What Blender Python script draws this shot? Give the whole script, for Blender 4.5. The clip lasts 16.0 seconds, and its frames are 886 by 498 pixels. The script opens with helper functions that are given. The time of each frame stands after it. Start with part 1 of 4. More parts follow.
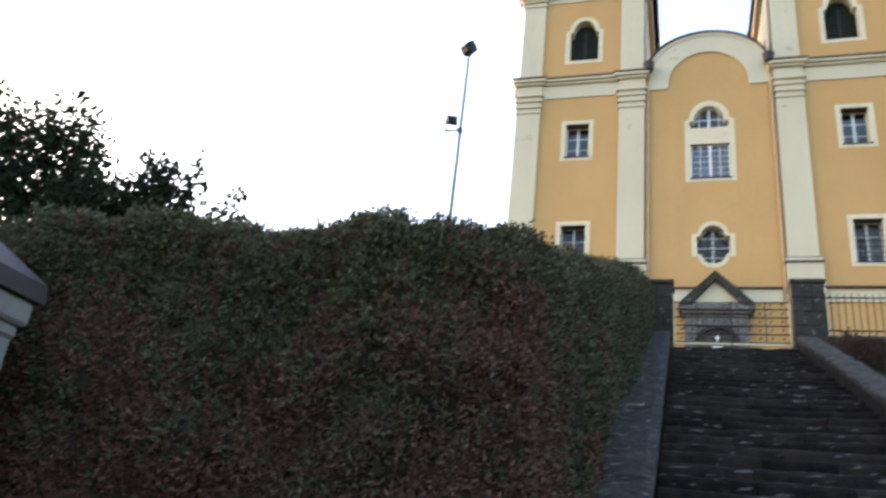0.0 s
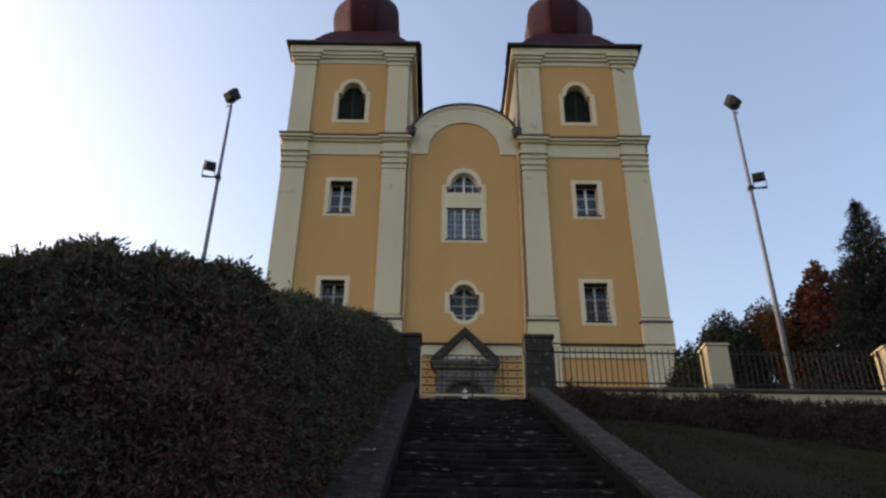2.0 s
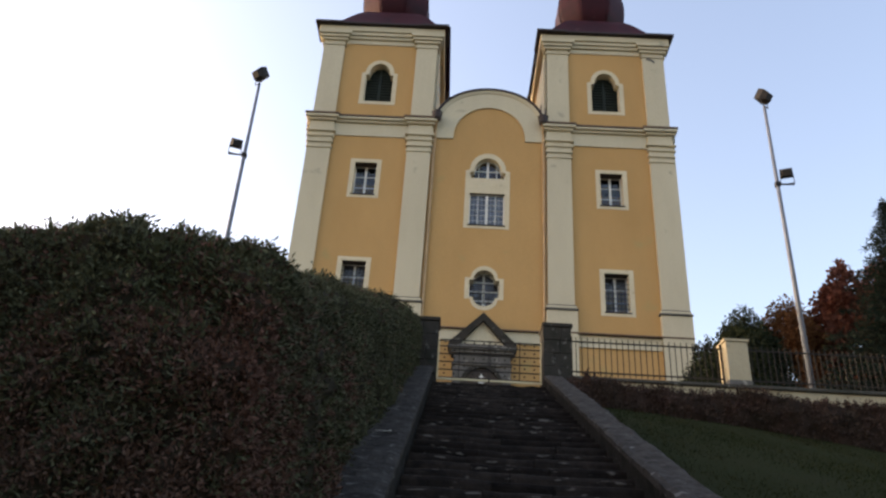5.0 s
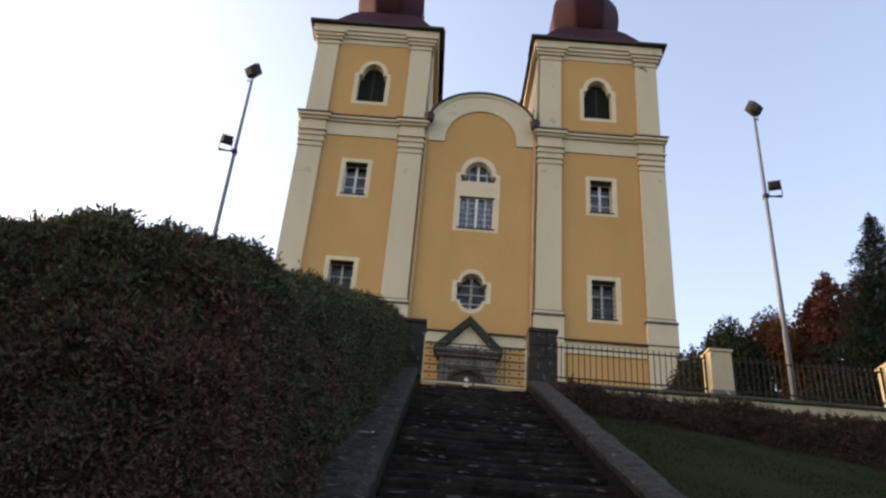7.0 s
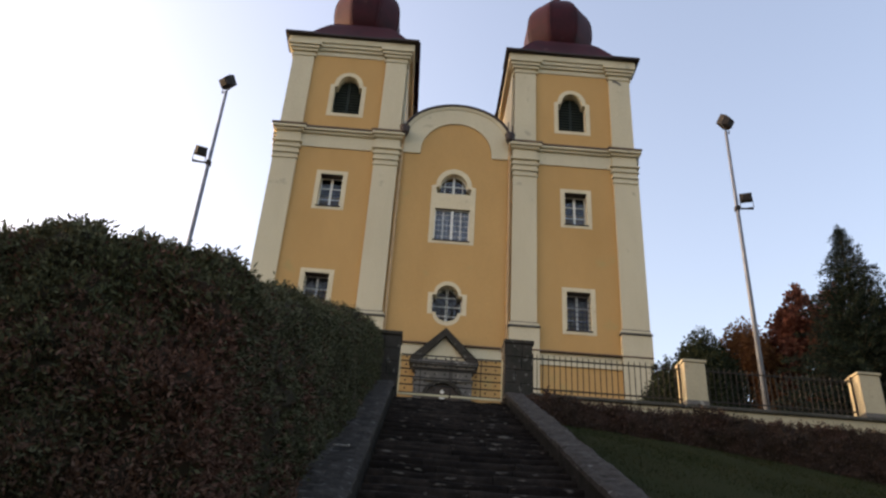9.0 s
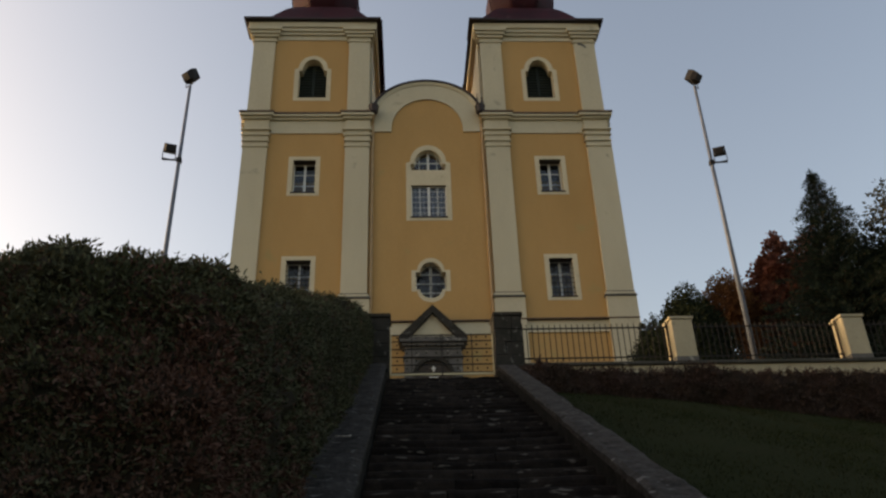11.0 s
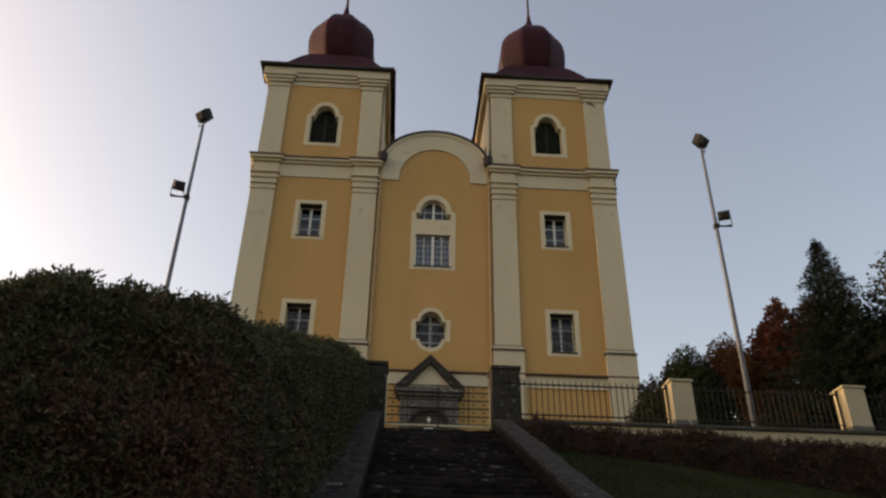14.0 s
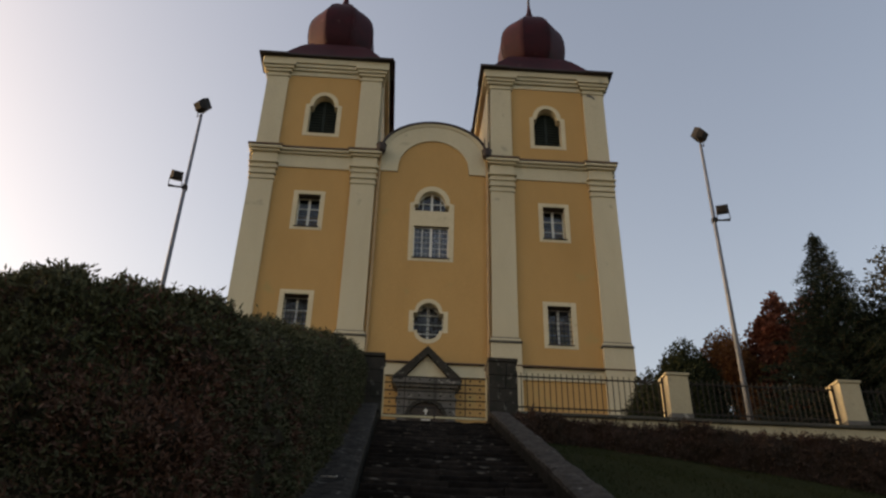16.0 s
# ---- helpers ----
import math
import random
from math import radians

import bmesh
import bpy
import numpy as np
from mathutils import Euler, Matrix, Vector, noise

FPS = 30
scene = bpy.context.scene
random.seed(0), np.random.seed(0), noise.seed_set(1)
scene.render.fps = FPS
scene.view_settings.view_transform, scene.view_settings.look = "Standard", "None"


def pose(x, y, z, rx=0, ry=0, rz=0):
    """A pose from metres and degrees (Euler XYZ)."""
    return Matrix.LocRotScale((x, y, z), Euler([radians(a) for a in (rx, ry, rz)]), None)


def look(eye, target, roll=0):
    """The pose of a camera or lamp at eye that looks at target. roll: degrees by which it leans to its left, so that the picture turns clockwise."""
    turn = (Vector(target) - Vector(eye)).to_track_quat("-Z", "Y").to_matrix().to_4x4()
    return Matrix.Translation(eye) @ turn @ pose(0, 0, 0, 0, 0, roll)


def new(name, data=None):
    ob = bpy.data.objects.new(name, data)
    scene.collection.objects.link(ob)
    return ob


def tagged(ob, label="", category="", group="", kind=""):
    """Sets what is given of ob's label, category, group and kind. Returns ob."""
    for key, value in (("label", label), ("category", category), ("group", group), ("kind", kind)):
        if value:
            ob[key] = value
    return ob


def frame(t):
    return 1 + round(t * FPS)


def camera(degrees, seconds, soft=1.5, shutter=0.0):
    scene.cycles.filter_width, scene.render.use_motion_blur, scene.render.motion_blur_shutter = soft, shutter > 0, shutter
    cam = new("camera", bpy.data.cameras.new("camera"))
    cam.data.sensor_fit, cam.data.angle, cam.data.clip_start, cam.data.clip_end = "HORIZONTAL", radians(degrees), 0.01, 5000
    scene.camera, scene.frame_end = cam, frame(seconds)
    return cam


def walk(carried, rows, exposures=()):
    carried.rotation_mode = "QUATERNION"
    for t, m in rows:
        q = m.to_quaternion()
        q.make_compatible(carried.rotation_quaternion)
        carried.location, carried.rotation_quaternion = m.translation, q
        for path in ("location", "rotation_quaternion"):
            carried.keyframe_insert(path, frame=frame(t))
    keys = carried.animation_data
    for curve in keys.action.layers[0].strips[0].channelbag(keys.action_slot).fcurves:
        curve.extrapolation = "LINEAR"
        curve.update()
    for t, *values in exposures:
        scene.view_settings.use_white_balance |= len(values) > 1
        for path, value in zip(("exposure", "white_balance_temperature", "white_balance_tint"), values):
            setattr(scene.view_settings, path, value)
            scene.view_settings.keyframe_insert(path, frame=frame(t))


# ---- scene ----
cam = camera(59.0, 16.0, soft=2.4, shutter=0.25)
PATH = [
    (0, (-1.264, 1.103, 1.696), (-2.4197, 4.5723, 3.3173), 6.80),
    (0.5, (-1.174, 1.035, 1.671), (-1.7825, 4.4597, 3.6461), 4.44),
    (1, (-1.085, 0.992, 1.692), (-1.4557, 4.3553, 3.8252), -0.41),
    (1.5, (-1.026, 1.041, 1.564), (-1.4317, 4.5474, 3.4456), 4.86),
    (2, (-0.952, 1.076, 1.558), (-0.9454, 4.5690, 3.5071), 0.67),
    (2.5, (-0.966, 1.055, 1.551), (-1.0464, 4.5797, 3.4404), 2.66),
    (3, (-0.963, 1.031, 1.551), (-1.0507, 4.5399, 3.4693), 2.81),
    (3.5, (-0.969, 1.021, 1.581), (-1.1016, 4.5253, 3.5052), 3.84),
    (4, (-0.958, 1.023, 1.561), (-1.0671, 4.5433, 3.4571), 3.25),
    (6.5, (-0.963, 1.012, 1.548), (-1.0228, 4.5478, 3.4173), 4.62),
    (7, (-0.950, 1.018, 1.561), (-0.9926, 4.5444, 3.4485), 4.76),
    (7.5, (-0.948, 1.035, 1.562), (-0.9971, 4.5554, 3.4606), 5.00),
    (8, (-0.954, 1.011, 1.564), (-1.0011, 4.5380, 3.4502), 4.88),
    (8.5, (-0.952, 1.033, 1.550), (-0.9254, 4.5187, 3.5120), 5.04),
    (11, (-1.033, 1.019, 1.655), (-0.8416, 4.5679, 3.4903), -1.91),
    (11.5, (-1.034, 1.018, 1.675), (-0.9036, 4.5296, 3.5859), -0.74),
    (12, (-1.034, 1.033, 1.672), (-0.9088, 4.4646, 3.7235), 0.17),
    (12.5, (-1.018, 1.027, 1.671), (-0.8970, 4.4761, 3.6932), 0.73),
    (13, (-1.028, 1.021, 1.656), (-0.8710, 4.4391, 3.7277), 0.47),
    (13.5, (-1.032, 1.039, 1.663), (-0.8541, 4.4595, 3.7290), 0.61),
    (14, (-1.041, 1.029, 1.651), (-0.8662, 4.4540, 3.7098), 1.05),
    (14.5, (-1.028, 1.031, 1.674), (-0.8673, 4.4692, 3.7119), 1.59),
    (15, (-1.034, 1.042, 1.665), (-0.8615, 4.4842, 3.6952), 1.36),
    (15.5, (-1.027, 1.035, 1.669), (-0.8519, 4.4798, 3.6945), 1.16),
    (16, (-1.025, 1.014, 1.683), (-0.8406, 4.4624, 3.7015), 1.40),
]
EXPOSURE = [(0.0, 2.83, 6700, 15), (0.5, 2.38, 6800, 18), (1.0, 1.7, 6850, 17), (1.5, 1.27, 6850, 17), (2.0, 1.45, 7100, 18), (2.5, 1.76, 7400, 20), (4.0, 1.92, 7500, 20),
            (8.5, 1.92, 7800, 22), (11.0, 1.05, 8700, 17), (12.0, 1.22, 8800, 18), (14.0, 1.17, 9000, 20), (16.0, 1.09, 9000, 20)]
walk(cam, [(t, look(eye, target, roll)) for t, eye, target, roll in PATH], EXPOSURE)

# ---- light: low sun behind the church, mostly a pale open sky ----
SUN_AZ, SUN_EL = radians(-76), radians(15)
world = bpy.data.worlds.new("world")
scene.world = world
world.use_nodes = True
wt = world.node_tree
sky = wt.nodes.new("ShaderNodeTexSky")
sky.sky_type = "NISHITA"
sky.sun_disc = False
sky.sun_elevation, sky.sun_rotation = SUN_EL, SUN_AZ
sky.air_density, sky.dust_density, sky.ozone_density = 1.0, 3.0, 1.0
wt.nodes["Background"].inputs["Strength"].default_value = 0.15
wt.links.new(sky.outputs["Color"], wt.nodes["Background"].inputs["Color"])
sun = new("sun", bpy.data.lights.new("sun", "SUN"))
sun.data.energy, sun.data.angle, sun.data.color = 0.24, radians(20), (1.0, 0.93, 0.82)
sun_way = Vector((math.sin(SUN_AZ) * math.cos(SUN_EL), math.cos(SUN_AZ) * math.cos(SUN_EL), math.sin(SUN_EL)))
sun.matrix_world = look(sun_way * 200, (0, 0, 0))


# ---- materials ----
def material(name, base, other=None, rough=0.8, scale=1.5, fine=40.0, bump=0.3, metal=0.0, vary=0.0, streak=0.0, spots=None, spot_at=0.62, spot_scale=9.0, island=False, spot_stretch=1.0, spec=0.3):
    """Two colours mixed by noise at two scales, fine relief, and a change from piece to piece."""
    m = bpy.data.materials.new(name)
    m.use_nodes = True
    nt = m.node_tree
    p = nt.nodes["Principled BSDF"]
    tc = nt.nodes.new("ShaderNodeTexCoord")
    geo = nt.nodes.new("ShaderNodeNewGeometry")
    n1 = nt.nodes.new("ShaderNodeTexNoise")
    n1.inputs["Scale"].default_value, n1.inputs["Detail"].default_value, n1.inputs["Roughness"].default_value = scale, 6, 0.65
    n2 = nt.nodes.new("ShaderNodeTexNoise")
    n2.inputs["Scale"].default_value, n2.inputs["Detail"].default_value = fine, 4
    mp = nt.nodes.new("ShaderNodeMapping")
    mp.inputs["Scale"].default_value = (1, 1, 1 - streak)
    nt.links.new(geo.outputs["Position"], mp.inputs["Vector"])
    nt.links.new(mp.outputs["Vector"], n1.inputs["Vector"])
    nt.links.new(geo.outputs["Position"], n2.inputs["Vector"])
    ramp = nt.nodes.new("ShaderNodeMapRange")
    ramp.inputs["From Min"].default_value, ramp.inputs["From Max"].default_value = 0.32, 0.72
    nt.links.new(n1.outputs["Fac"], ramp.inputs["Value"])
    mix = nt.nodes.new("ShaderNodeMix")
    mix.data_type = "RGBA"
    mix.inputs["A"].default_value = (*base, 1)
    mix.inputs["B"].default_value = (*(other or [c * 0.75 for c in base]), 1)
    nt.links.new(ramp.outputs["Result"], mix.inputs["Factor"])
    colour = mix.outputs["Result"]
    grain = nt.nodes.new("ShaderNodeMapRange")
    grain.inputs["To Min"].default_value, grain.inputs["To Max"].default_value = 0.8, 1.15
    nt.links.new(n2.outputs["Fac"], grain.inputs["Value"])
    value = grain.outputs["Result"]
    if vary:
        r = nt.nodes.new("ShaderNodeMapRange")
        r.inputs["To Min"].default_value, r.inputs["To Max"].default_value = 1 - vary, 1 + vary
        if island:
            nt.links.new(geo.outputs["Random Per Island"], r.inputs["Value"])
        else:
            info = nt.nodes.new("ShaderNodeObjectInfo")
            nt.links.new(info.outputs["Random"], r.inputs["Value"])
        mul = nt.nodes.new("ShaderNodeMath")
        mul.operation = "MULTIPLY"
        nt.links.new(value, mul.inputs[0])
        nt.links.new(r.outputs["Result"], mul.inputs[1])
        value = mul.outputs["Value"]
    hsv = nt.nodes.new("ShaderNodeHueSaturation")
    nt.links.new(colour, hsv.inputs["Color"])
    nt.links.new(value, hsv.inputs["Value"])
    colour = hsv.outputs["Color"]
    if spots:
        n3 = nt.nodes.new("ShaderNodeTexNoise")
        n3.inputs["Scale"].default_value, n3.inputs["Detail"].default_value = spot_scale, 5
        mp3 = nt.nodes.new("ShaderNodeMapping")
        mp3.inputs["Scale"].default_value = (spot_stretch, 1, 1)
        nt.links.new(geo.outputs["Position"], mp3.inputs["Vector"])
        nt.links.new(mp3.outputs["Vector"], n3.inputs["Vector"])
        r3 = nt.nodes.new("ShaderNodeMapRange")
        r3.inputs["From Min"].default_value, r3.inputs["From Max"].default_value = spot_at, spot_at + 0.06
        nt.links.new(n3.outputs["Fac"], r3.inputs["Value"])
        m3 = nt.nodes.new("ShaderNodeMix")
        m3.data_type = "RGBA"
        m3.inputs["B"].default_value = (*spots, 1)
        nt.links.new(colour, m3.inputs["A"])
        nt.links.new(r3.outputs["Result"], m3.inputs["Factor"])
        colour = m3.outputs["Result"]
    nt.links.new(colour, p.inputs["Base Color"])
    p.inputs["Roughness"].default_value, p.inputs["Metallic"].default_value = rough, metal
    p.inputs["Specular IOR Level"].default_value = spec
    if bump:
        b = nt.nodes.new("ShaderNodeBump")
        b.inputs["Strength"].default_value, b.inputs["Distance"].default_value = bump, 0.01
        nt.links.new(n2.outputs["Fac"], b.inputs["Height"])
        nt.links.new(b.outputs["Normal"], p.inputs["Normal"])
    return m


YELLOW = material("ochre_plaster", (0.505, 0.298, 0.119), (0.425, 0.246, 0.094), 0.9, 0.35, 25, 0.25, streak=0.6, spots=(0.40, 0.27, 0.11), spot_at=0.65, spot_scale=0.7)
CREAM = material("cream_plaster", (0.56, 0.495, 0.355), (0.475, 0.415, 0.295), 0.9, 0.5, 25, 0.25, streak=0.7, spots=(0.37, 0.325, 0.24), spot_at=0.65, spot_scale=1.1)
WHITE_PAINT = material("white_window_paint", (0.72, 0.71, 0.66), (0.6, 0.59, 0.54), 0.5, 2, 30, 0.1)
STONE = material("weathered_grey_stone", (0.12, 0.113, 0.106), (0.06, 0.06, 0.054), 0.9, 1.8, 22, 0.6, spots=(0.22, 0.21, 0.19), spot_at=0.62, spot_scale=5)
DARK_STONE = material("dark_mossy_stone", (0.075, 0.07, 0.062), (0.035, 0.037, 0.03), 0.95, 2.2, 20, 0.7, spots=(0.17, 0.165, 0.15), spot_at=0.64, spot_scale=6, spec=0.12)
# stretched pale spots: worn flecks, plus light on tread edges painted in
STEP_STONE = material("worn_lit_step_stone", (0.027, 0.021, 0.0175), (0.0065, 0.006, 0.0055), 0.92, 5.0, 26, 1.0, vary=0.4, spots=(0.12, 0.108, 0.094), spot_at=0.625, spot_scale=20, spot_stretch=0.2, spec=0.06)
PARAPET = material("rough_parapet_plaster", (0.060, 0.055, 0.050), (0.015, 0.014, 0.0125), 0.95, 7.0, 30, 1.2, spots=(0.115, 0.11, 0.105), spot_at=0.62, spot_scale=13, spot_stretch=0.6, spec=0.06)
# darker than the coping: less sky reaches the wall sides, set here as colour
WALL_SIDE = material("shaded_wall_render", (0.024, 0.022, 0.019), (0.0095, 0.0095, 0.008), 0.95, 3.0, 20, 1.0, spots=(0.05, 0.047, 0.043), spot_at=0.66, spot_scale=9, spec=0.06)
MOSS_STONE = material("black_mossy_stone", (0.045, 0.040, 0.035), (0.020, 0.021, 0.017), 0.95, 2.6, 20, 0.8, spots=(0.11, 0.105, 0.095), spot_at=0.62, spot_scale=7, spec=0.12)
LIMEWASH = material("limewashed_surround", (0.62, 0.535, 0.375), (0.53, 0.45, 0.31), 0.9, 1.2, 25, 0.25, spots=(0.42, 0.35, 0.24), spot_at=0.66, spot_scale=2.0)
POST_PLASTER = material("aged_post_plaster", (0.37, 0.325, 0.225), (0.30, 0.26, 0.178), 0.9, 1.5, 25, 0.3, streak=0.5, spots=(0.20, 0.175, 0.13), spot_at=0.66, spot_scale=4)
ROOF_RED = material("dark_red_sheet_roof", (0.050, 0.0075, 0.011), (0.021, 0.006, 0.0085), 0.55, 1.3, 12, 0.25, spots=(0.07, 0.03, 0.03), spot_at=0.66, spot_scale=2.0, spec=0.1)
ROOF_DARK = material("dark_tin_flashing", (0.042, 0.028, 0.026), (0.026, 0.02, 0.02), 0.6, 2, 20, 0.2)
TILE = material("brown_cornice_covering", (0.16, 0.10, 0.07), (0.09, 0.065, 0.05), 0.8, 3, 20, 0.4)
IRON = material("dark_painted_iron", (0.02, 0.02, 0.02), (0.032, 0.026, 0.022), 0.7, 6, 40, 0.2, spec=0.12)
GATE_PALE = material("pale_gate_paint", (0.62, 0.53, 0.32), (0.5, 0.42, 0.26), 0.5, 4, 40, 0.1)
GALV = material("galvanised_pole_steel", (0.15, 0.17, 0.21), (0.11, 0.125, 0.155), 0.6, 3, 40, 0.1, metal=0.2)
LAMP_BLACK = material("black_lamp_housing", (0.022, 0.022, 0.025), (0.036, 0.034, 0.034), 0.75, 6, 40, 0.1, spec=0.15)
PIPE = material("tan_downpipe_tin", (0.44, 0.29, 0.15), (0.33, 0.21, 0.11), 0.5, 3, 30, 0.1, metal=0.2)
DOOR_WOOD = material("dark_door_wood", (0.05, 0.035, 0.025), (0.03, 0.022, 0.018), 0.6, 4, 30, 0.3)
SHUTTER = material("dark_green_louvres", (0.022, 0.032, 0.024), (0.014, 0.018, 0.015), 0.7, 4, 30, 0.2)
CURTAIN = material("pale_window_curtain", (0.34, 0.35, 0.38), (0.22, 0.23, 0.26), 0.9, 5, 40, 0.1)
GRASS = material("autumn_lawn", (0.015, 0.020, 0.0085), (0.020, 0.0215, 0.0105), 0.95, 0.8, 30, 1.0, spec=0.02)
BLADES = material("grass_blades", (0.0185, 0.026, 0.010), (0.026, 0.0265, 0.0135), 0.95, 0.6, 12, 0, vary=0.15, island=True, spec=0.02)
PAVING = material("trodden_gravel", (0.16, 0.15, 0.13), (0.10, 0.095, 0.085), 0.95, 1.2, 30, 0.8)
GREY_RENDER = material("greyed_chapel_render", (0.20, 0.19, 0.175), (0.13, 0.125, 0.115), 0.92, 2.0, 25, 0.4, streak=0.6, spots=(0.09, 0.085, 0.08), spot_at=0.62, spot_scale=4)
BOUNCE_GROUND = material("pale_bounce_ground", (0.20, 0.19, 0.165), (0.14, 0.132, 0.115), 0.95, 1.2, 30, 0.8)
TWIG = material("bleached_twig_wood", (0.36, 0.34, 0.30), (0.26, 0.24, 0.21), 0.8, 20, 60, 0.3)
BARK = material("brown_bark", (0.09, 0.07, 0.05), (0.05, 0.04, 0.03), 0.95, 4, 25, 0.8)
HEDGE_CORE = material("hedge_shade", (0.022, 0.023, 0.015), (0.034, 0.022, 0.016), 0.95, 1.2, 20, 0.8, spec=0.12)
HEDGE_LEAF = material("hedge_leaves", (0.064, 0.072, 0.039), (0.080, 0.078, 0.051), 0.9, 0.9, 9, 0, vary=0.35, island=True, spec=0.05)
HEDGE_BROWN = material("dry_hedge_leaves", (0.094, 0.061, 0.046), (0.110, 0.055, 0.042), 0.9, 0.75, 9, 0, vary=0.35, island=True, spec=0.05)
BARBERRY = material("red_brown_hedge_leaves", (0.062, 0.036, 0.030), (0.036, 0.031, 0.023), 0.8, 1.6, 14, 0, vary=0.45, island=True, spec=0.08)
BARBERRY_CORE = material("red_brown_hedge_twig_shade", (0.034, 0.020, 0.015), (0.016, 0.012, 0.009), 0.95, 1.6, 20, 0.8, spec=0.08)
BUSH_LEAF = material("dark_evergreen_leaves", (0.018, 0.025, 0.013), (0.013, 0.017, 0.010), 0.85, 1, 6, 0, vary=0.25, island=True, spec=0.06)
RED_LEAF = material("red_autumn_leaves", (0.20, 0.066, 0.042), (0.11, 0.048, 0.034), 0.7, 0.7, 14, 0, vary=0.45, island=True, spec=0.12)
ORANGE_LEAF = material("orange_autumn_leaves", (0.17, 0.078, 0.030), (0.10, 0.045, 0.024), 0.8, 0.6, 6, 0, vary=0.3, island=True, spec=0.1)
SPRUCE = material("spruce_needles", (0.018, 0.028, 0.019), (0.012, 0.018, 0.014), 0.8, 1, 6, 0, vary=0.3, island=True, spec=0.06)
GREY_LEAF = material("dull_brown_green_leaves", (0.085, 0.072, 0.05), (0.055, 0.062, 0.035), 0.7, 0.8, 14, 0, vary=0.4, island=True, spec=0.12)


def let_light_through(m, share):
    """Thin leaves pass part of the light from behind."""
    nt = m.node_tree
    p = nt.nodes["Principled BSDF"]
    thin, mix = nt.nodes.new("ShaderNodeBsdfTranslucent"), nt.nodes.new("ShaderNodeMixShader")
    nt.links.new(p.inputs["Base Color"].links[0].from_socket, thin.inputs["Color"])
    mix.inputs["Fac"].default_value = share
    nt.links.new(p.outputs["BSDF"], mix.inputs[1])
    nt.links.new(thin.outputs["BSDF"], mix.inputs[2])
    nt.links.new(mix.outputs["Shader"], nt.nodes["Material Output"].inputs["Surface"])


for m in (RED_LEAF, ORANGE_LEAF, GREY_LEAF):
    let_light_through(m, 0.5)

GLASS = bpy.data.materials.new("window_glass")
GLASS.use_nodes = True
gp = GLASS.node_tree.nodes["Principled BSDF"]
gp.inputs["Base Color"].default_value = (0.75, 0.8, 0.85, 1)
gp.inputs["Roughness"].default_value, gp.inputs["Transmission Weight"].default_value, gp.inputs["IOR"].default_value = 0.04, 1.0, 1.45


# ---- mesh helpers ----
def box(bm, x0, x1, y0, y1, z0, z1):
    v = [bm.verts.new((x, y, z)) for z in (z0, z1) for x, y in ((x0, y0), (x1, y0), (x1, y1), (x0, y1))]
    for f in ((3, 2, 1, 0), (4, 5, 6, 7), (0, 1, 5, 4), (1, 2, 6, 5), (2, 3, 7, 6), (3, 0, 4, 7)):
        bm.faces.new([v[i] for i in f])
    return v


def boxes(*args):
    bm = bmesh.new()
    for a in args:
        box(bm, *a)
    return bm


def bevelled(bm, width=0.02, segments=1):
    bmesh.ops.bevel(bm, geom=list(bm.edges), offset=width, segments=segments, affect="EDGES", profile=0.5)
    return bm


def plate(outline, holes, y0, y1):
    """A slab in the xz plane with an outline and holes through it, from y0 to y1."""
    bm = bmesh.new()
    edges = []
    for loop in (outline, *holes):
        vs = [bm.verts.new((x, y0, z)) for x, z in loop]
        edges += [bm.edges.new((vs[i], vs[(i + 1) % len(vs)])) for i in range(len(vs))]
    bmesh.ops.triangle_fill(bm, edges=edges, use_beauty=True)
    out = bmesh.ops.extrude_face_region(bm, geom=list(bm.faces))
    for v in out["geom"]:
        if isinstance(v, bmesh.types.BMVert):
            v.co.y = y1
    bmesh.ops.recalc_face_normals(bm, faces=list(bm.faces))
    return bm


def strip(inner, outer, y0, y1):
    """A flat band between two outlines with as many corners."""
    bm = bmesh.new()
    n = len(inner)
    lo = [[bm.verts.new((x, y, z)) for x, z in loop] for loop, y in ((inner, y0), (outer, y0), (outer, y1), (inner, y1))]
    for a, b in ((0, 1), (1, 2), (3, 0)):
        for i in range(n):
            k = (i + 1) % n
            bm.faces.new((lo[a][i], lo[a][k], lo[b][k], lo[b][i]))
    bmesh.ops.recalc_face_normals(bm, faces=list(bm.faces))
    return bm


def ring(bm, rows, sides, closed_top=True, turn=0.0, centre=(0, 0)):
    """A turned body with flat sides: rows of (radius, z)."""
    loops = []
    for r, z in rows:
        loops.append([bm.verts.new((centre[0] + r * math.cos(turn + 2 * math.pi * i / sides), centre[1] + r * math.sin(turn + 2 * math.pi * i / sides), z)) for i in range(sides)])
    for a, b in zip(loops, loops[1:]):
        for i in range(sides):
            bm.faces.new((a[i], a[(i + 1) % sides], b[(i + 1) % sides], b[i]))
    bm.faces.new(loops[0][::-1])
    if closed_top:
        bm.faces.new(loops[-1])
    return bm


def bar(bm, a, b, r, sides=6):
    a, b = Vector(a), Vector(b)
    q = (b - a).to_track_quat("Z", "Y").to_matrix()
    ends = [[bm.verts.new(p + q @ Vector((s * math.cos(2 * math.pi * i / sides), s * math.sin(2 * math.pi * i / sides), 0))) for i in range(sides)] for p, s in ((a, r if isinstance(r, (int, float)) else r[0]), (b, r if isinstance(r, (int, float)) else r[1]))]
    for i in range(sides):
        bm.faces.new((ends[0][i], ends[0][(i + 1) % sides], ends[1][(i + 1) % sides], ends[1][i]))
    bm.faces.new(ends[0][::-1])
    bm.faces.new(ends[1])


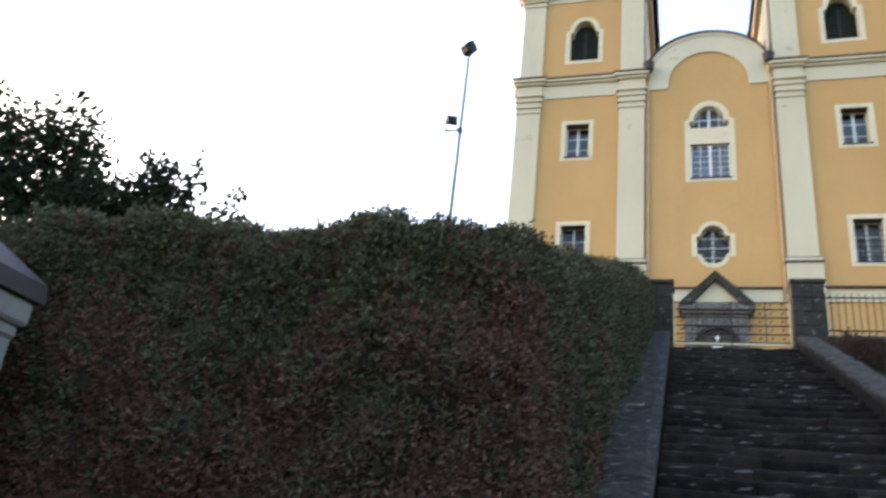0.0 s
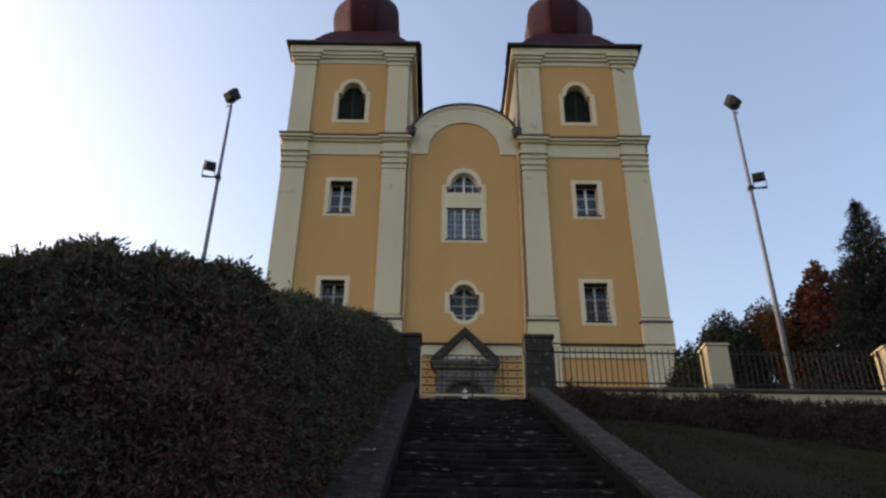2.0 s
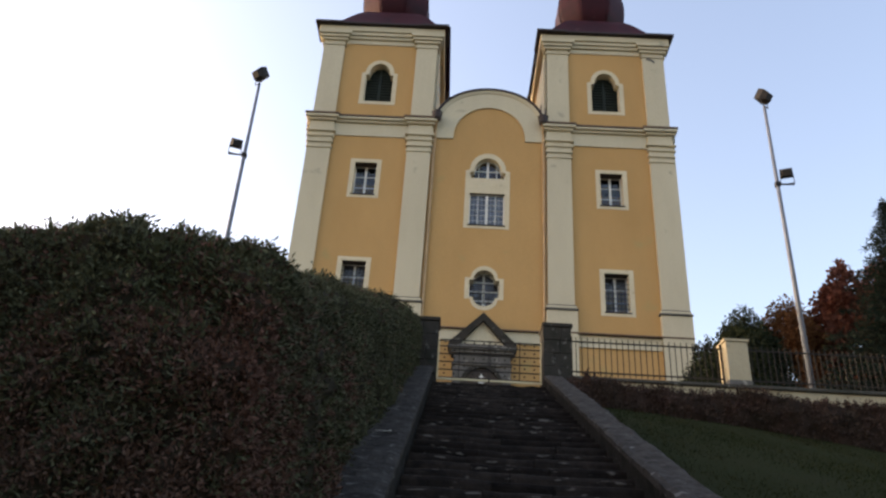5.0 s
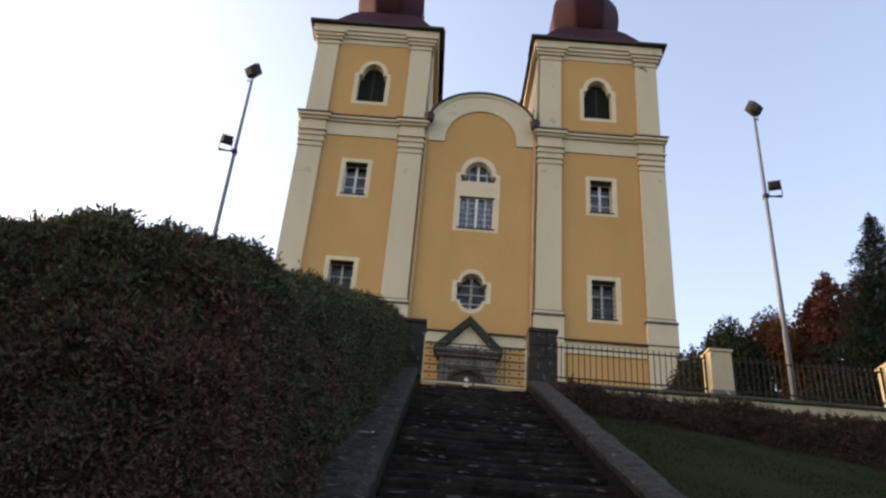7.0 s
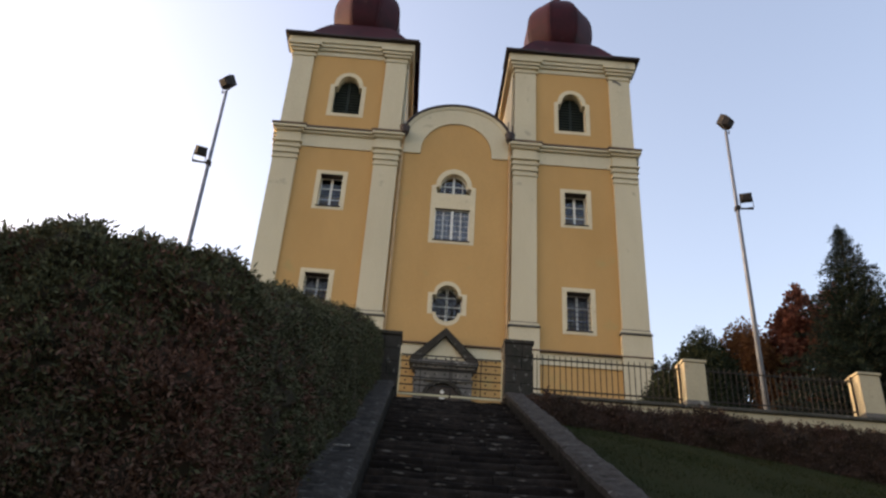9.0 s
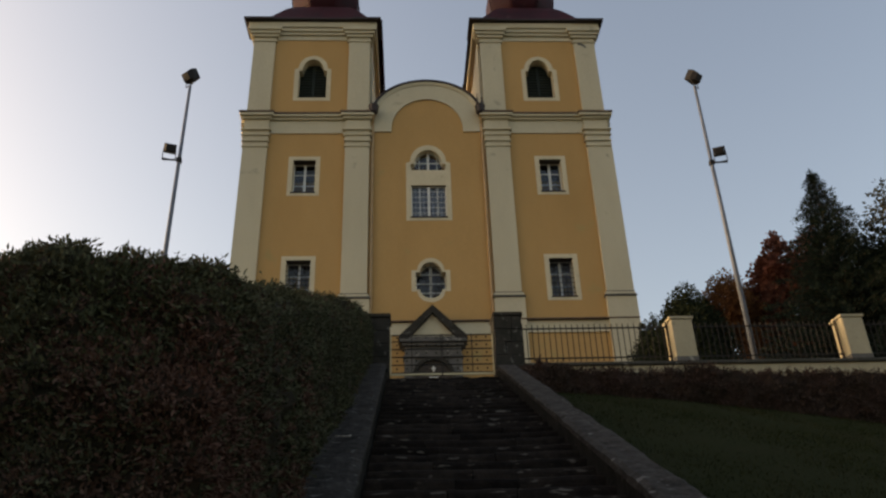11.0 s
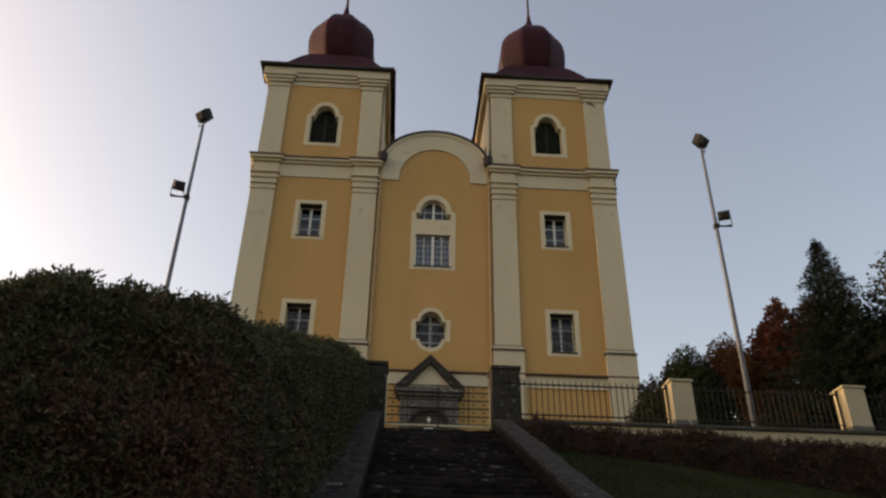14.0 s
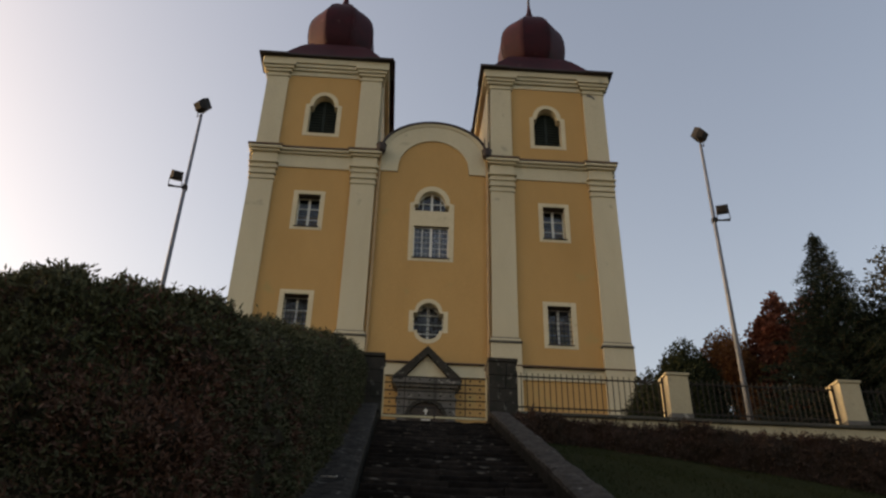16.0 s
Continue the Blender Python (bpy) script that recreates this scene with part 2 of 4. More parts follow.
def link(name, bm, mat, smooth=False):
    me = bpy.data.meshes.new(name)
    if smooth:
        for f in bm.faces:
            f.smooth = True
    bm.to_mesh(me)
    bm.free()
    me.materials.append(mat)
    return new(name, me)


def part(name, bm, mat, parent, label="", smooth=False):
    ob = link(name, bm, mat, smooth)
    ob.parent = parent
    return tagged(ob, label)


def empty(name, place=(0, 0, 0)):
    ob = new(name)
    ob.location = place
    return ob


def arc(cx, cz, r, a0, a1, n, sz=1.0):
    return [(cx + r * math.cos(radians(a0 + (a1 - a0) * i / n)), cz + r * sz * math.sin(radians(a0 + (a1 - a0) * i / n))) for i in range(n + 1)]


def rect(x0, x1, z0, z1):
    return [(x0, z0), (x1, z0), (x1, z1), (x0, z1)]


def grow(loop, d, cx, cz, w, h):
    """An outline pushed out by about d from its middle."""
    return [(cx + (x - cx) * (1 + d / w), cz + (z - cz) * (1 + d / h)) for x, z in loop]


def cards(points, normals, size, rng, aspect=0.5, tilt=0.9):
    """Small bent leaves at given places: vertices and faces."""
    n = len(points)
    a = rng.normal(size=(n, 3))
    out = normals + tilt * a
    out /= np.linalg.norm(out, axis=1)[:, None] + 1e-9
    side = np.cross(out, rng.normal(size=(n, 3)))
    side /= np.linalg.norm(side, axis=1)[:, None] + 1e-9
    s = size * rng.uniform(0.6, 1.4, (n, 1))
    w = side * s * aspect * 0.5
    tip = out * s
    p = points
    verts = np.stack([p - w * 0.3, p + tip * 0.5 - w, p + tip, p + tip * 0.5 + w], 1).reshape(-1, 3)
    faces = np.arange(4 * n).reshape(-1, 4)
    return verts, faces


def leaf_mesh(name, verts, faces, mat, parent=None):
    me = bpy.data.meshes.new(name)
    me.from_pydata(verts.tolist(), [], faces.tolist())
    me.materials.append(mat)
    ob = new(name, me)
    ob.parent = parent
    return ob


# ---- ground ----
SLOPE, TOP_Y, TOP_Z = 0.455, 17.4, 7.0


def slope_z(y):
    return max(0.0, TOP_Z - SLOPE * (TOP_Y - y)) if y < TOP_Y else TOP_Z


def ground_z(x, y):
    if y < 17.9:
        z = slope_z(y)
        if x > 1.6:
            z = max(0.0, z - 0.28 - 0.07 * (min(x, 12) - 1.6) - 0.006 * (min(x, 12) - 1.6) ** 2)
        elif x > -2.05 and y > 2.3:
            z = z - 0.6
    else:
        z = TOP_Z + min(max((y - 20) / 8, 0), 1) * 2.2 - (0.25 if abs(x) < 2 else 0)
    far = max(abs(x) - 60, abs(y - 20) - 60, 0)
    return max(z - far * 0.05, -2 if far > 0 else -0.6)


def ground():
    xs = [-900, -500, -250, -120, -60, -40, -30, -24, -18, -14, -11, -9, -7, -5, -4, -3, -2.06, -2.04, -1, 0, 0.9, 1.59, 1.61] + [2.0 + 0.5 * i for i in range(21)] + [13, 15, 18, 22, 28, 36, 48, 60, 120, 250, 500, 900]
    ys = [-900, -400, -150, -60, -30, -15, -8, -4, -1, 1, 2] + [2.4 + 0.5 * i for i in range(31)] + [17.8, 18.0, 19, 20, 22, 24, 26, 28, 32, 40, 50, 60, 80, 120, 250, 500, 900]
    bm = bmesh.new()
    grid = [[bm.verts.new((x, y, ground_z(x, y) + (0.05 * noise.noise((x * 0.7, y * 0.7, 0)) if abs(x) < 40 and y > 3 else 0))) for x in xs] for y in ys]
    for j in range(len(ys) - 1):
        for i in range(len(xs) - 1):
            bm.faces.new((grid[j][i], grid[j][i + 1], grid[j + 1][i + 1], grid[j + 1][i]))
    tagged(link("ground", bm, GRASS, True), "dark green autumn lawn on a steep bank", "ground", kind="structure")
    rng = np.random.default_rng(3)
    n = 110000
    x, y = rng.uniform(1.75, 12, n), rng.uniform(4.5, 17, n)
    p = np.array([(a, b, ground_z(a, b) - 0.02) for a, b in zip(x, y)])
    v, f = cards(p, np.tile((0, -0.2, 0.8), (n, 1)), 0.055, rng, 0.16, 0.6)
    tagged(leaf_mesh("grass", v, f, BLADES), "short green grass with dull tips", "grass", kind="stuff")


ground()


# ---- stairs and their side walls ----
def stairs():
    flight = tagged(empty("staircase", (0, TOP_Y, 0)), "long flight of dark worn stone steps up to the gate", "staircase", kind="structure")
    n = 41
    rise, tread = TOP_Z / n, 0.375
    rnd = random.Random(5)
    for k in range(n):
        y1 = TOP_Y - k * tread
        z1 = TOP_Z - k * rise
        ends = [-1.47] + sorted((-0.61 + rnd.uniform(-0.3, 0.3), 0.19 + rnd.uniform(-0.3, 0.3))) + [1.0]
        for q in range(3):
            bm = bmesh.new()
            cuts = 7
            x0, x1 = ends[q] + 0.004, ends[q + 1] - 0.004
            sink, push, lean = rnd.uniform(-0.010, 0.003), rnd.uniform(-0.012, 0.012), rnd.uniform(-0.008, 0.008)
            prof = [(0.5, -0.32), (0.0, -0.32), (0.0, -0.045), (0.012, -0.012), (0.04, 0.0), (0.5, -0.004)]
            rows = []
            for i in range(cuts + 1):
                x = x0 + (x1 - x0) * i / cuts
                dz = 0.020 * noise.noise((x * 3.1, k * 1.7, 0)) - 0.014 * math.exp(-((x + 0.2) / 0.6) ** 2) + sink + lean * (i / cuts - 0.5)
                dy = 0.030 * noise.noise((x * 3.6, k * 2.3, 9)) + push
                rows.append([bm.verts.new((x, y1 - TOP_Y + (a + dy if a < 0.1 else a), z1 + b + (dz if b > -0.1 else 0))) for a, b in prof])
            for a, b in zip(rows, rows[1:]):
                for i in range(5):
                    bm.faces.new((a[i], b[i], b[i + 1], a[i + 1]))
            bm.faces.new(rows[0])
            bm.faces.new(rows[-1][::-1])
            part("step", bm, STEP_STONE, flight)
    part("landing", boxes((-1.47, 1.0, 0.1, 3.0, TOP_Z - 0.3, TOP_Z - 0.004)), DARK_STONE, flight)
    return flight


def side_wall(name, x0, x1, rise, label):
    """A rough masonry wall that follows the steps, its sides coloured darker for their shade, with a paler worn coping.
    """
    n, m = 170, 7
    y0, y1 = 2.2, 17.9
    body, cap = [], []
    bm, bc = bmesh.new(), bmesh.new()
    for j in range(n + 1):
        y = y0 + (y1 - y0) * j / n
        top = max(0.45, TOP_Z + rise - SLOPE * (TOP_Y - y)) if y < TOP_Y else TOP_Z + rise
        low = top - 0.10
        row = []
        for x, side in ((x0 + 0.025, -1), (x1 - 0.025, 1)):
            col = [(x + side * 0.022 * noise.noise((y * 2.6, d * 4, 3 + side)), y, low - d) for d in (0.0, 0.14, 0.3, 0.5, 0.8, 2.1)]
            row += [bm.verts.new(c) for c in (col[::-1] if side < 0 else col)]
        body.append(row)
        lip = 0.012 * noise.noise((y * 4, 0, 8))
        row = [bc.verts.new((x0 - lip, y, low + 0.004)), bc.verts.new((x0 - lip, y, top - 0.03))]
        for i in range(m + 1):
            x = x0 + (x1 - x0) * i / m
            row.append(bc.verts.new((x + 0.015 * noise.noise((y * 3, i, 4)), y, top + 0.03 * noise.noise((x * 2.5, y * 2.2, 1)) + 0.02 * noise.noise((x * 9, y * 7, 5)) - (0.022 if i in (0, m) else 0))))
        row += [bc.verts.new((x1 + lip, y, top - 0.03)), bc.verts.new((x1 + lip, y, low + 0.004))]
        cap.append(row)
    for b, rows in ((bm, body), (bc, cap)):
        for p, q in zip(rows, rows[1:]):
            for i in range(len(p) - 1):
                b.faces.new((p[i], p[i + 1], q[i + 1], q[i]))
        for r in (rows[0], rows[-1]):
            b.faces.new(r)
        bmesh.ops.recalc_face_normals(b, faces=list(b.faces))
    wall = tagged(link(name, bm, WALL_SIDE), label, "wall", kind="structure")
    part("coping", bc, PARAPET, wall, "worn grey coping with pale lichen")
    return wall


stairs()
# pale ground, out of view, added to brighten the mouldings from below
bm = bmesh.new()
ys = [19.0, 20.0, 22.0, 24.0, 26.0, 28.0, 29.0]
edge = [[bm.verts.new((x, y, ground_z(4, y) + 0.07)) for x in (-16.0, 16.0)] for y in ys]
for p, q in zip(edge, edge[1:]):
    bm.faces.new((p[0], p[1], q[1], q[0]))
tagged(link("forecourt", bm, BOUNCE_GROUND), "unseen pale ground added to bounce light up at the church", "forecourt", kind="structure")
tagged(link("pavement", boxes((-7.5, 7.5, -18.9, 2.38, -0.06, 0.012)), PAVING), "trodden gravel path at the foot of the steps", "path", kind="structure")
side_wall("stair_wall_east", 0.97, 1.38, 0.25, "low rough grey wall beside the steps, sloping")
side_wall("stair_wall_west", -2.1, -1.465, 0.33, "low rough dark wall beside the steps, under the hedge")


def fallen_twig(x, y, z):
    """A short bent stick with a stub at one end."""
    bm = bmesh.new()
    pts = [(-0.085, 0.0, 0.0), (-0.03, 0.012, 0.006), (0.03, 0.004, 0.002), (0.075, 0.014, 0.004)]
    for p, q in zip(pts, pts[1:]):
        bar(bm, p, q, (0.0075, 0.008), 6)
    bar(bm, (0.062, 0.012, 0.0), (0.088, 0.03, 0.02), (0.012, 0.009), 6)
    ob = tagged(link("fallen_twig", bm, TWIG, True), "pale dry twig lying on the wall beside the steps", "twig")
    ob.location = (x, y, z)


fallen_twig(-1.74, 9.62, TOP_Z + 0.33 - SLOPE * (TOP_Y - 9.62) + 0.012)


# ---- gate, pillars, fence ----
def pillar(x0, x1):
    ob = tagged(empty("gate_pillar", ((x0 + x1) / 2, 18.18, TOP_Z - 0.3)), "square dark mossy stone gate pillar with a flat cap", "pillar", "gate pillars")
    w = (x1 - x0) / 2
    bm = bmesh.new()
    rnd = random.Random(int(x0 * 100))
    for k in range(6):
        z0 = k * 0.317
        cut = rnd.uniform(-0.14, 0.14)
        for a, b in ((-w + 0.02, cut - 0.004), (cut + 0.004, w - 0.02)):
            e = rnd.uniform(-0.012, 0.012)
            box(bm, a + e * (a < -0.2), b + e * (b > 0.2), -0.31 + e, 0.3, z0, z0 + 0.311)
    part("shaft", bevelled(bm, 0.006), MOSS_STONE, ob)
    part("cap", bevelled(boxes((-w - 0.015, w + 0.015, -0.35, 0.34, 1.90, 2.0)), 0.025, 2), MOSS_STONE, ob, "dark weathered stone cap slab")
    return ob


pillar(-2.07, -1.40)
pillar(0.98, 1.66)


def gate():
    g = tagged(empty("gate", (-0.21, 18.2, 7.3)), "closed wrought iron gate with rosettes between the pillars", "gate")
    for s in (-1, 1):
        leaf = part("gate_leaf", boxes((s * 1.185 - 0.018, s * 1.185 + 0.018, -0.02, 0.02, 0, 1.0), (min(0.02 * s, s * 1.165), max(0.02 * s, s * 1.165), -0.02, 0.02, 0.0, 0.045)), GATE_PALE, g, "pale painted frame bars")
        for z in (0.06, 0.25, 0.44, 0.63, 0.82, 0.975):
            part("crossbar", boxes((min(0, s * 1.167), max(0, s * 1.167), -0.011, 0.011, z - 0.012, z + 0.012)), IRON, leaf, "dark iron crossbar")
        for k in (0, 3):
            x = s * (0.02 + k * 0.226)
            part("upright", boxes((x - 0.010, x + 0.010, -0.012, 0.008, 0.046, 1.0)), IRON, leaf)
        for k in range(5):
            for i in range(5):
                bm = bmesh.new()
                bmesh.ops.create_icosphere(bm, subdivisions=1, radius=0.027, matrix=Matrix.Translation((s * (0.133 + 0.226 * i), -0.012, 0.155 + 0.19 * k)) @ Matrix.Diagonal((1, 0.4, 1, 1)))
                part("rosette", bm, IRON, leaf)
    return g


gate()


def fence():
    wall = tagged(link("retaining_wall", boxes((1.66, 40, 18.0, 18.45, 4.0, 7.39)), POST_PLASTER), "low cream plastered wall under the iron fence", "wall", kind="structure")
    bm = boxes((1.67, 40, 17.93, 18.5, 7.39, 7.475))
    tagged(link("wall_coping", bevelled(bm, 0.02), DARK_STONE), "dark mossy coping on the fence wall", "coping", kind="structure")
    posts = (5.17, 9.3, 13.5, 17.7)

    def post(x):
        p = tagged(empty("fence_post", (x + 0.27, 18.2, 7.475)), "cream plastered fence post with a flat hipped cap", "fence post", "fence posts")
        part("shaft", bevelled(boxes((-0.255, 0.255, -0.255, 0.255, 0, 1.03)), 0.015), POST_PLASTER, p)
        bm = boxes((-0.285, 0.285, -0.285, 0.285, 1.03, 1.085))
        vs = [bm.verts.new((sx * 0.285, sy * 0.285, 1.088)) for sx, sy in ((-1, -1), (1, -1), (1, 1), (-1, 1))]
        top = bm.verts.new((0, 0, 1.16))
        for i in range(4):
            bm.faces.new((vs[i], vs[(i + 1) % 4], top))
        part("cap", bm, POST_PLASTER, p, "stained cream cap")
        part("foot", boxes((-0.262, 0.262, -0.262, 0.262, 0.0, 0.10)), STONE, p, "grey damp foot")
        return p

    for x in posts:
        post(x)
    spans = [(1.66, 5.18)] + [(a + 0.54, b) for a, b in zip(posts, posts[1:])]
    for a, b in spans:
        f = tagged(empty("fence", (a, 18.2, 7.475)), "dark iron railing of thin upright bars", "fence", "railings on the wall")
        for z in (0.185, 0.92):
            part("rail", boxes((0.0, b - a, -0.016, 0.016, z - 0.014, z + 0.014)), IRON, f)
        for x in (0.03, b - a - 0.03):
            part("end_post", boxes((x - 0.018, x + 0.018, -0.02, 0.02, 0.0, 1.04)), IRON, f)
        n = round((b - a) / 0.135)
        for i in range(1, n):
            x = (b - a) * i / n
            part("picket", boxes((x - 0.009, x + 0.009, -0.0085, 0.0085, 0.10, 1.02)), IRON, f)


fence()

# ---- church ----
FY = 30.0
church = tagged(empty("church", (0, FY, 9.0)), "yellow baroque church with two onion-domed towers and cream pilasters", "church")


def cpart(name, bm, mat, label="", smooth=False, parent=None):
    """A part of the church built in world places."""
    for v in bm.verts:
        v.co -= church.location
    return part(name, bm, mat, parent or church, label, smooth)


def shoulder_arch(cx, z0, zs, zt, w, r):
    """A door-like outline with small shoulders below a round head."""
    return [(cx - w, z0), (cx + w, z0), (cx + w, zs), (cx + r, zs + 0.05)] + arc(cx, zs + 0.05, r, 0, 180, 12, (zt - zs - 0.05) / r)[1:] + [(cx - w, zs)]


def oval_outline(cx, d=0.0):
    w, r, zb, zt = 0.63 + d, 0.46 + 0.6 * d, 14.83 - 0.5 * d, 15.62 + 0.5 * d
    return [(cx - w, zb), (cx - r, zb)] + arc(cx, zb, r, 180, 360, 10, (0.40 + 0.5 * d) / r)[1:-1] + [(cx + r, zb), (cx + w, zb), (cx + w, zt), (cx + r, zt)] + arc(cx, zt, r, 0, 180, 10, (0.47 + 0.5 * d) / r)[1:-1] + [(cx - r, zt), (cx - w, zt)]


TW = [(-8.14, -2.63), (2.63, 8.20)]
CX = 5.43
GROUND_Z = 8.6


def glazed(cx, loop, hole, y, cols, rows, x0, x1, z0, z1, curtain=False, grille=False):
    """A painted wooden window: a surround on the wall, frame, bars, panes."""
    w, h = (x1 - x0) / 2, (z1 - z0) / 2
    mx, mz = (x0 + x1) / 2, (z0 + z1) / 2
    deep = 0.12 if hole else 0.0
    win = cpart("window", strip([(mx + (x - mx) * (1 - 0.055 / w), mz + (z - mz) * (1 - 0.055 / h)) for x, z in loop], [(mx + (x - mx) * (1 + 0.02 / w), mz + (z - mz) * (1 + 0.02 / h)) for x, z in loop], y + 0.26 + deep, y + 0.33 + deep), WHITE_PAINT, "white painted wooden window")
    if hole:
        cpart("surround", strip(loop, hole, y - 0.012, y + 0.02), LIMEWASH, "pale limewashed surround", parent=win)
    cpart("reveal", strip([(mx + (x - mx) * (1 - 0.012 / w), mz + (z - mz) * (1 - 0.012 / h)) for x, z in loop], [(mx + (x - mx) * (1 + 0.003 / w), mz + (z - mz) * (1 + 0.003 / h)) for x, z in loop], y - 0.014 + (0.16 if hole is None and curtain else 0), y + 0.27 + deep), LIMEWASH, parent=win)
    cpart("pane", boxes((x0 - 0.02, x1 + 0.02, y + 0.30 + deep, y + 0.306 + deep, z0 - 0.02, z1 + 0.02)), GLASS, "dark glass", parent=win).visible_shadow = False
    for i in range(1, cols):
        x = x0 + (x1 - x0) * i / cols
        t = 0.05 if i * 2 == cols else 0.015
        cpart("mullion", boxes((x - t, x + t, y + 0.245 + deep, y + 0.325 + deep, z0 + 0.03, z1 - 0.03)), WHITE_PAINT, parent=win)
    for i in range(1, rows):
        z = z0 + (z1 - z0) * i / rows
        cpart("glazing_bar", boxes((x0 + 0.03, x1 - 0.03, y + 0.27 + deep, y + 0.32 + deep, z - (0.018 if rows < 5 else 0.005), z + (0.018 if rows < 5 else 0.005))), WHITE_PAINT, parent=win)
    if len(loop) == 4:
        # thin dark board in place of the shade under the window head
        cpart("lintel", boxes((x0 + 0.012, x1 - 0.012, y + 0.01 + (0.17 if curtain else 0), y + 0.25 + deep, z1 - 0.034, z1 - 0.016)), DOOR_WOOD, "dark board that stands for the shaded soffit", parent=win)
        cpart("window_sill", bevelled(boxes((x0 - 0.04, x1 + 0.04, y - 0.05 + (0.16 if curtain else 0), y + 0.24, z0 - 0.035, z0 + 0.012)), 0.008), ROOF_DARK, "dark tin sill", parent=win)
    if curtain:
        bm = bmesh.new()
        n = 40
        prev = None
        for i in range(n + 1):
            x = x0 + (x1 - x0) * i / n
            d = y + 0.42 + 0.03 * math.sin(i * 1.3)
            cur = (bm.verts.new((x, d, z0)), bm.verts.new((x, d, z1)))
            if prev:
                bm.faces.new((prev[0], cur[0], cur[1], prev[1]))
            prev = cur
        cpart("curtain", bm, CURTAIN, "pale grey curtain", True, win)
    if grille:
        bm = bmesh.new()
        for i in range(1, 6):
            x = x0 + (x1 - x0) * i / 6
            box(bm, x - 0.011, x + 0.011, y + 0.12, y + 0.142, z0 - 0.02, z1 + 0.02)
        for i in range(1, 8):
            z = z0 + (z1 - z0) * i / 8
            box(bm, x0 - 0.02, x1 + 0.02, y + 0.10, y + 0.12, z - 0.011, z + 0.011)
        cpart("grille", bm, IRON, "dark iron window grille", parent=win)
    return win


DOME = ((1.37, 31.34), (1.47, 31.5), (1.60, 31.8), (1.69, 32.2), (1.735, 32.65), (1.745, 33.05), (1.72, 33.45), (1.64, 33.85), (1.49, 34.22), (1.28, 34.57), (1.05, 34.88), (0.80, 35.16), (0.55, 35.41), (0.35, 35.62), (0.21, 35.9), (0.12, 36.35), (0.07, 36.8))


